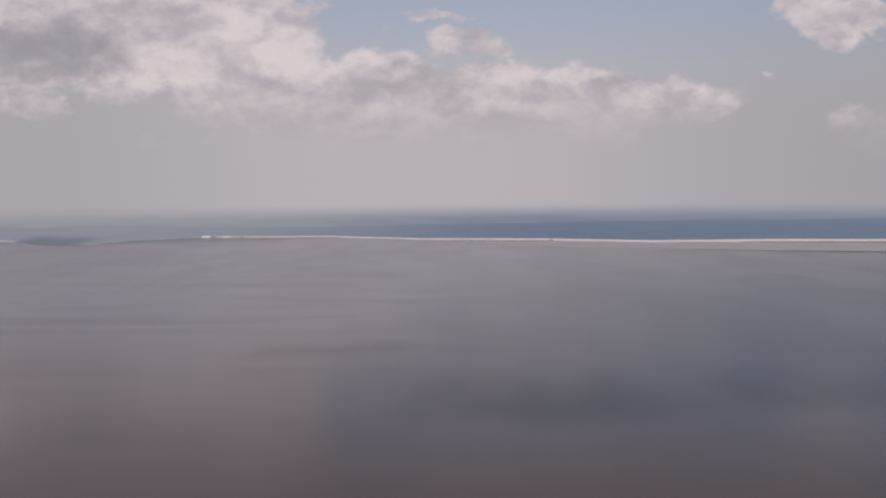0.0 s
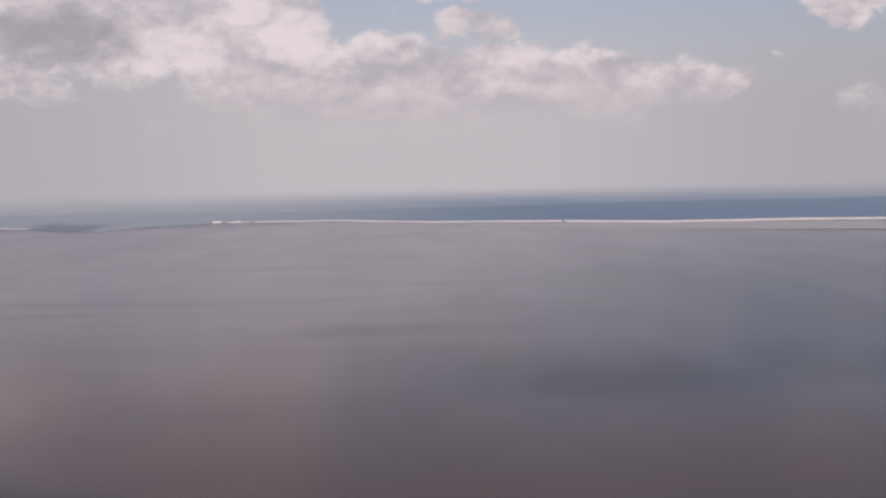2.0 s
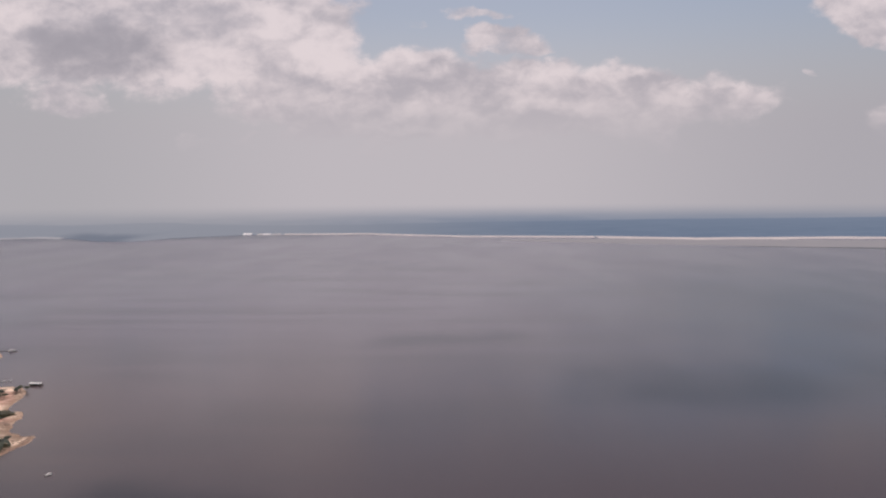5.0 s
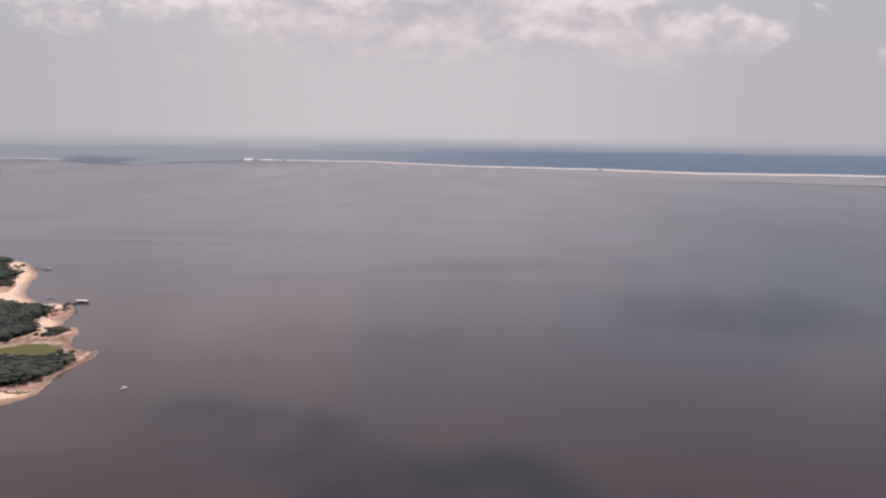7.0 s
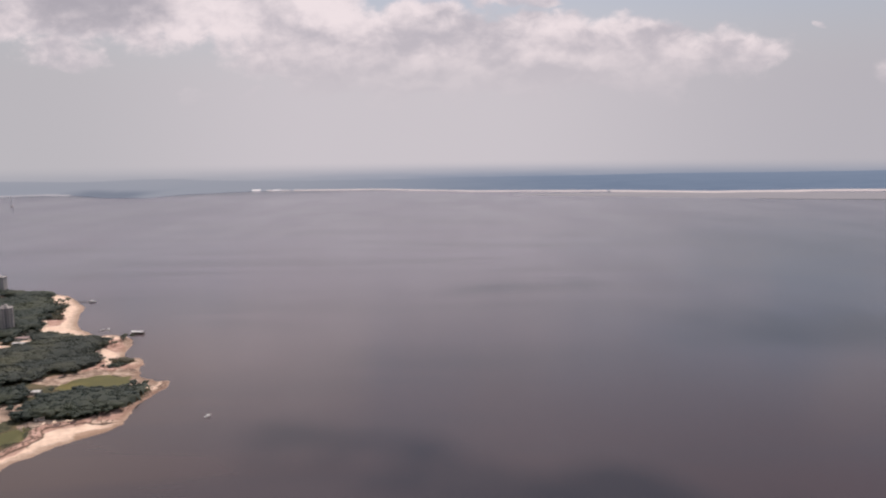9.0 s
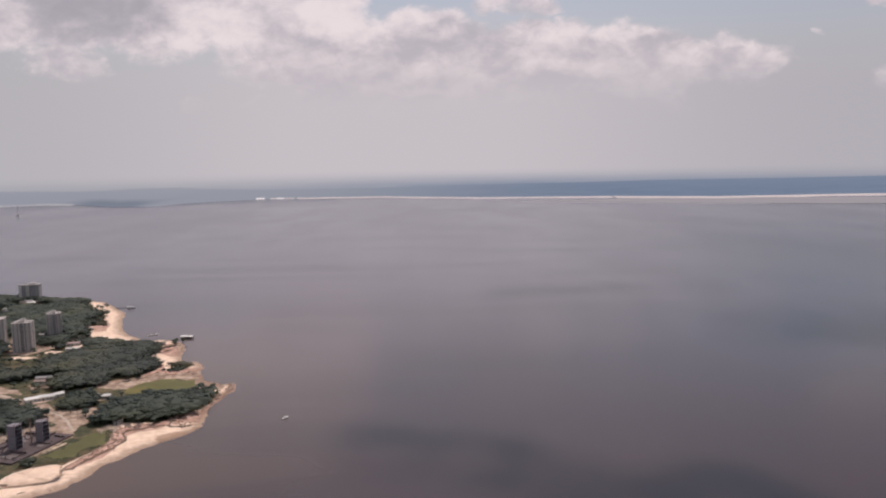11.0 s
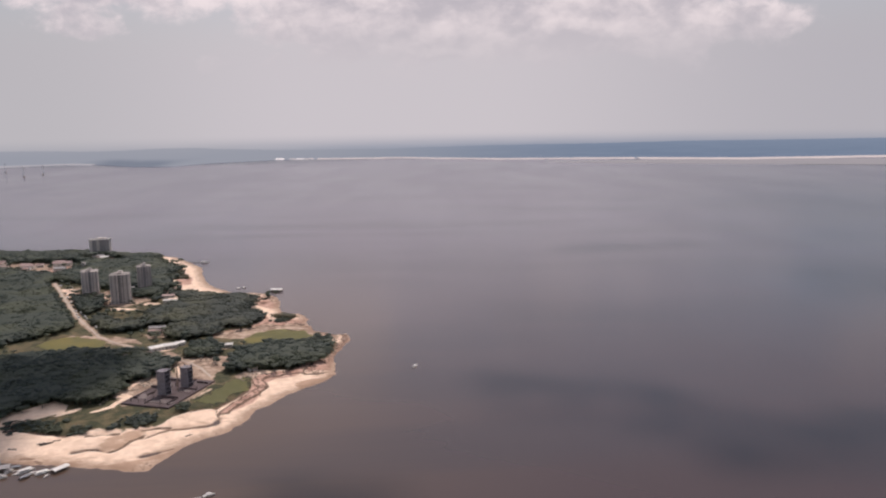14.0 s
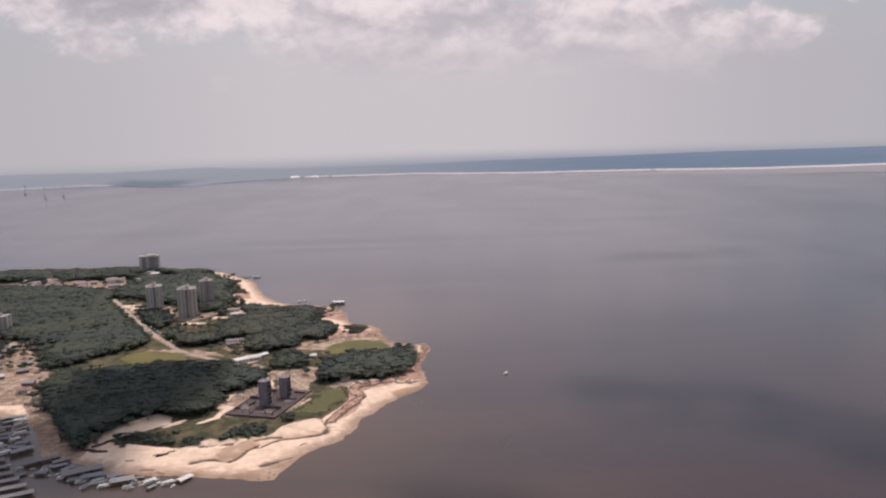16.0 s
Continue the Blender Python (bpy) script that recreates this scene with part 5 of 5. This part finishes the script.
berth = random.Random(8)
for k, x, y, turn in (
        (7, -684, 903, 4), (6, -734, 921, 20), (6, -728, 924, -30), (0, -829, 1103, 8), (6, -510, 606, 62),
        (0, -732, 422, 55), (6, -727, 420, 60), (0, -721, 420, 40), (7, -713, 424, 58), (6, -717, 416, 50),
        (2, -749, 423, 28), (0, -757, 418, 35), (1, -763, 424, 30), (6, -742, 415, 40), (3, -769, 430, 34),
        (5, -779, 438, 34), (1, -791, 441, 30), (0, -787, 432, 24), (3, -797, 448, 28), (4, -812, 456, 30),
        (1, -804, 447, 26), (2, -800, 455, 30), (0, -774, 426, 40), (1, -768, 419, 38)):
    ob = moor(k, x, y, turn + berth.uniform(-14, 14))
    if y < 460 and k != 5 and ob is not kinds[k]:
        ob.scale = [berth.uniform(0.62, 0.85)] * 3
for k, (x, y) in enumerate(((-838, 444), (-830, 434), (-821, 425), (-812, 416), (-846, 454), (-803, 407), (-852, 438), (-842, 428))):
    moor(4, x, y, 22 + (k * 37 % 9))
rng = random.Random(5)
for i in range(9):
    for j in range(4):
        x, y = -835 - 4.3 * i - j * 10.5 + rng.uniform(-3.2, 3.2), 472 + 8.2 * i - j * 2.0 + rng.uniform(-2.2, 2.2)
        ob = moor(rng.choice((0, 1, 2, 3, 1, 2)), x, y, 24 + rng.uniform(-22, 22))
        if i + j:
            ob.scale = [rng.uniform(0.6, 0.95)] * 3
for k in range(56):  # small craft tucked in between
    t = rng.random()
    x, y = -728 - 110 * t + rng.uniform(-8, 8), 417 + 34 * t + rng.uniform(-6, 6)
    ob = moor(rng.choice((6, 1, 6, 3, 1)), x, y, rng.uniform(-5, 75))
    ob.scale = [rng.uniform(0.4, 0.75)] * 3


def pier(x, y, turn, length):
    ob = thing("pontoon_pier", x, y, 0, turn, "dark timber pontoon walkway to the floating house", "pier")
    for k in range(int(length / 2)):
        part("plank", box(bmesh.new(), k * 2.0 - length / 2 + 1, 0, 0.35, 1.9, 1.8, 0.12), TIMBER, ob)
    for b in (-0.8, 0.8):
        part("float", box(bmesh.new(), 0, b, -0.15, length, 0.6, 0.52), DARK_TIMBER, ob)


pier(-846, 1106, 4, 20)


def wake(x, y, turn):
    bm = bmesh.new()
    pts = []
    for k in range(9):
        w = 0.25 + 0.16 * k
        pts.append((bm.verts.new((-2 - k * 1.5, -w, 0.05)), bm.verts.new((-2 - k * 1.5, w, 0.05))))
    for a, b in zip(pts, pts[1:]):
        bm.faces.new((a[0], a[1], b[1], b[0]))
    ob = part("wake", bm, FOAM)
    ob.matrix_basis = pose(x, y, 0, 0, 0, turn)
    tagged(ob, "white foam behind a moving boat", "foam", kind="stuff")


moor(6, -616, 389, 24)
wake(-617.6, 388.2, 24)


def beached_boat(x, y, turn, length):
    ob = thing("beached_boat", x, y, height_at(x, y) - 0.15, turn, "old dark timber hull lying on the sand", "boat", "old hulls")
    part("hull", hull_mesh(length, length * 0.22, 0.9), DARK_TIMBER, ob)
    for a in (-0.2, 0.05):
        part("bench", box(bmesh.new(), a * length, 0, 0.6, 0.4, length * 0.18, 0.1), TIMBER, ob)


for x, y, turn, length in ((-785, 479, 40, 13), (-779, 484, 38, 11), (-771, 477, 5, 9), (-782, 468, -8, 12), (-790, 471, -10, 9), (-738, 458, 25, 8)):
    beached_boat(x, y, turn, length)


# ---- far things ----
def pylon(x, y, tall):
    ob = thing("transmission_tower", x, y, 0, 12, "tall grey lattice transmission tower standing in the river", "pylon", "river pylons")
    part("footing", box(bmesh.new(), 0, 0, -1, 9, 9, 4.2), RENDER_GREY, ob)
    for a in (-1, 1):
        for b in (-1, 1):
            bm = bmesh.new()
            for k in range(4):
                t0, t1 = k / 4, (k + 1) / 4
                w0, w1 = 4.5 * (1 - t0) + 0.8, 4.5 * (1 - t1) + 0.8
                lo = [bm.verts.new((a * w0 + p, b * w0 + q, 3 + tall * t0)) for p, q in ((-0.2, -0.2), (0.2, -0.2), (0.2, 0.2), (-0.2, 0.2))]
                hi = [bm.verts.new((a * w1 + p, b * w1 + q, 3 + tall * t1)) for p, q in ((-0.2, -0.2), (0.2, -0.2), (0.2, 0.2), (-0.2, 0.2))]
                for i in range(4):
                    bm.faces.new((lo[i], lo[(i + 1) % 4], hi[(i + 1) % 4], hi[i]))
            part("leg", bm, STEEL, ob)
    for k in range(1, 6):
        w = 2 * (4.5 * (1 - k / 6) + 0.8)
        part("brace", box(bmesh.new(), 0, 0, 3 + tall * k / 6, w, w, 0.5), STEEL, ob)
    for k in (0.72, 0.84, 0.97):
        part("cross_arm", box(bmesh.new(), 0, 0, 3 + tall * k, 12, 0.6, 0.5), STEEL, ob)


for x, y, tall in ((-2434, 3496, 40), (-2172, 3155, 42), (-2152, 3270, 38)):
    pylon(x, y, tall)


def hangar(x, y, length, tall, roof):
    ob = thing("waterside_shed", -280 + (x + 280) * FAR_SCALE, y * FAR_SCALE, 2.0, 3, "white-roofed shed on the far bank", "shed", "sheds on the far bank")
    # walls, roof and door glow in sunlit, hazed colours instead of taking light
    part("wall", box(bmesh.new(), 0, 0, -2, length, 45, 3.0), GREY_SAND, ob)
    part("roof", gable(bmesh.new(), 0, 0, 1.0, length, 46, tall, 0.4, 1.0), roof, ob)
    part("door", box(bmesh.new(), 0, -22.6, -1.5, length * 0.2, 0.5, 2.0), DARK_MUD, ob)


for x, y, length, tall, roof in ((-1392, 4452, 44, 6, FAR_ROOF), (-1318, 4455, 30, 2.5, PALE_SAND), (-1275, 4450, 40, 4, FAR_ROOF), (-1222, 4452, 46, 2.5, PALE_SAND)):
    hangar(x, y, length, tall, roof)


# ---- single trees and rocks ----
def make_tree(seed, tall, size):
    ob = thing("tree", 0, 0, 0, 0, "broad green tree with an uneven crown", "tree", "single trees")
    bm = bmesh.new()
    rings = []
    for k, (z, r) in enumerate(((-0.3, 0.32), (0.25, 0.22), (0.55, 0.17), (0.8, 0.09))):
        rings.append([bm.verts.new((r * math.cos(q * math.tau / 7) + 0.2 * noise.noise((k, seed, 0)), r * math.sin(q * math.tau / 7), z * tall if z > 0 else z)) for q in range(7)])
    for a, b in zip(rings, rings[1:]):
        for i in range(7):
            bm.faces.new((a[i], a[(i + 1) % 7], b[(i + 1) % 7], b[i]))
    trunk = part("trunk", bm, BARK, ob)
    rng = random.Random(seed)
    for k in range(4):
        bm = bmesh.new()
        a = k * 1.6 + rng.random()
        tip = Vector((math.cos(a) * size * 0.6, math.sin(a) * size * 0.6, tall * rng.uniform(0.65, 0.85)))
        foot = Vector((0, 0, tall * 0.45))
        side = Vector((-math.sin(a), math.cos(a), 0)) * 0.09
        lo = [bm.verts.new(foot + s) for s in (side, -side, Vector((0, 0, 0.16)))]
        hi = [bm.verts.new(tip + s * 0.4) for s in (side, -side, Vector((0, 0, 0.16)))]
        for i in range(3):
            bm.faces.new((lo[i], lo[(i + 1) % 3], hi[(i + 1) % 3], hi[i]))
        part("limb", bm, BARK, trunk)
    v, f = crown_shape(seed + 60, 7, 170)
    data = bpy.data.meshes.new("crown")
    data.from_pydata((v * (size, size, size * 0.85) + (0, 0, tall * 0.72)).tolist(), [], f.tolist())
    data.materials.append(LEAVES)
    crown = new("crown", data)
    crown.parent = ob
    return ob


trees = [make_tree(s, t, r) for s, t, r in ((1, 6.0, 3.0), (2, 7.5, 3.4), (3, 4.6, 2.6), (4, 5.4, 3.2))]
spots = []
rng = random.Random(33)
for x0, y0, x1, y1, count in (
        (-885, 848, -800, 872, 26), (-862, 880, -800, 915, 16), (-905, 845, -870, 865, 8), (-1165, 1080, -1010, 1130, 40), (-780, 740, -745, 690, 8),
        (-875, 800, -790, 905, 26), (-850, 735, -800, 790, 14), (-760, 655, -690, 690, 10), (-715, 600, -655, 650, 7), 
        (-960, 860, -905, 930, 16), (-700, 862, -678, 880, 4), (-640, 590, -612, 605, 6), (-606, 668, -590, 690, 7), (-930, 690, -890, 640, 10),
        (-1150, 1030, -1010, 1105, 30), (-1050, 1120, -960, 1165, 18), (-880, 1050, -860, 1100, 8), (-1010, 640, -900, 740, 20), (-1000, 682, -915, 732, 46), (-945, 640, -890, 690, 16), (-720, 585, -700, 625, 6)):
    for k in range(count):
        spots.append((rng.uniform(x0, x1), rng.uniform(y0, y1)))
made = 0
for x, y in spots:
    if any(math.hypot(x - a, y - b) < r * 0.8 for a, b, r in KEEP_CLEAR) or float(along_by(np.array([x]), np.array([y]), ROAD)[0]) < 6:
        continue
    at = pose(x, y, height_at(x, y), 0, 0, rng.uniform(0, 360)) @ Matrix.Scale(rng.uniform(0.75, 1.15), 4)
    if made < 4:
        trees[made].matrix_basis = at
    else:
        ob = copy_thing(trees[made % 4], at)
        ob.matrix_basis = at
    made += 1


def build_rocks():
    shapes = [lump(s + 200, 0.5) for s in range(5)]
    rng = np.random.RandomState(12)
    verts, faces, count = [], [], 0
    lines = ((BLUFF, 4.0, 90, 0.8), ([(-578, 712), (-576, 660), (-590, 625)], 7, 170, 1.0), ([(-600, 600), (-585, 592)], 6, 40, 0.9), ([(-690, 875), (-668, 840)], 6, 60, 0.9), ([(-700, 724), (-640, 752), (-612, 735)], 4, 110, 0.9), ([(-664, 792), (-625, 768)], 4, 50, 0.8), ([(-668, 424), (-640, 460), (-630, 478)], 3, 60, 0.6))
    for line, spread, many, size in lines:
        for k in range(many):
            i = rng.randint(len(line) - 1)
            t = rng.rand()
            x = line[i][0] + (line[i + 1][0] - line[i][0]) * t + rng.normal() * spread * 0.6
            y = line[i][1] + (line[i + 1][1] - line[i][1]) * t + rng.normal() * spread * 0.6
            z = height_at(x, y)
            if z < 0.1:
                continue
            v, f = shapes[rng.randint(5)]
            r = size * rng.uniform(0.3, 1.2)
            verts.append(v * (r * 1.4, r, r * 0.7) + (x, y, z + 0.1 * r)), faces.append(f + count)
            count += len(v)
    ob = mesh_object("rocks", np.concatenate(verts).tolist(), np.concatenate(faces).tolist(), ROCK)
    tagged(ob, "scattered red-brown boulders along the eroded bank", "rocks", kind="stuff")


build_rocks()


def build_rubble():
    """Broken concrete and pale spoil round the building site and the hut."""
    rng = np.random.RandomState(44)
    shapes = [lump(s + 300, 0.5) for s in range(4)]
    verts, faces, count = [], [], 0
    for x0, y0, spread, many, size in ((-728, 548, 5, 60, 0.9), (-722, 575, 6, 40, 0.7), (-715, 600, 6, 40, 0.6), (-640, 575, 4, 40, 0.9), (-700, 625, 9, 60, 0.7), (-676, 610, 8, 40, 0.6), (-735, 530, 5, 30, 0.6), (-712, 560, 6, 60, 1.1), (-700, 575, 7, 60, 0.9), (-676, 520, 8, 40, 0.7), (-820, 830, 12, 60, 0.8), (-880, 610, 14, 70, 0.7), (-850, 545, 12, 50, 0.6)):
        for k in range(many):
            x, y = x0 + rng.normal() * spread, y0 + rng.normal() * spread
            v, f = shapes[rng.randint(4)]
            r = size * rng.uniform(0.3, 1.3)
            verts.append(v * (r * 1.5, r, r * 0.6) + (x, y, height_at(x, y) + 0.1)), faces.append(f + count)
            count += len(v)
    ob = mesh_object("rubble", np.concatenate(verts).tolist(), np.concatenate(faces).tolist(), SPOIL)
    tagged(ob, "pale broken concrete scattered round the building site", "rubble", kind="stuff")


build_rubble()


def driftwood(x, y, turn, length):
    ob = thing("driftwood", x, y, height_at(x, y) + 0.15, turn, "bleached dark log washed up on the sand", "log", "driftwood")
    bm = bmesh.new()
    bmesh.ops.create_cone(bm, cap_ends=True, segments=7, radius1=0.32, radius2=0.16, depth=length, matrix=pose(0, 0, 0, 0, 90, 0))
    for v in bm.verts:
        v.co.y += 0.3 * noise.noise(v.co * 0.6)
    part("log", bm, DARK_TIMBER, ob)
    bm = bmesh.new()
    bmesh.ops.create_cone(bm, cap_ends=True, segments=6, radius1=0.14, radius2=0.06, depth=length * 0.4, matrix=pose(length * 0.1, length * 0.14, 0.15, 80, 0, -35))
    part("branch", bm, DARK_TIMBER, ob)


for x, y, turn, length in ((-594, 590, 10, 9), (-589, 587, -25, 6), (-604, 600, 30, 5), (-741, 459, 25, 6), (-733, 462, 12, 5), (-756, 452, -10, 6), (-652, 470, 40, 5), (-690, 447, 15, 7)):
    driftwood(x, y, turn, length)
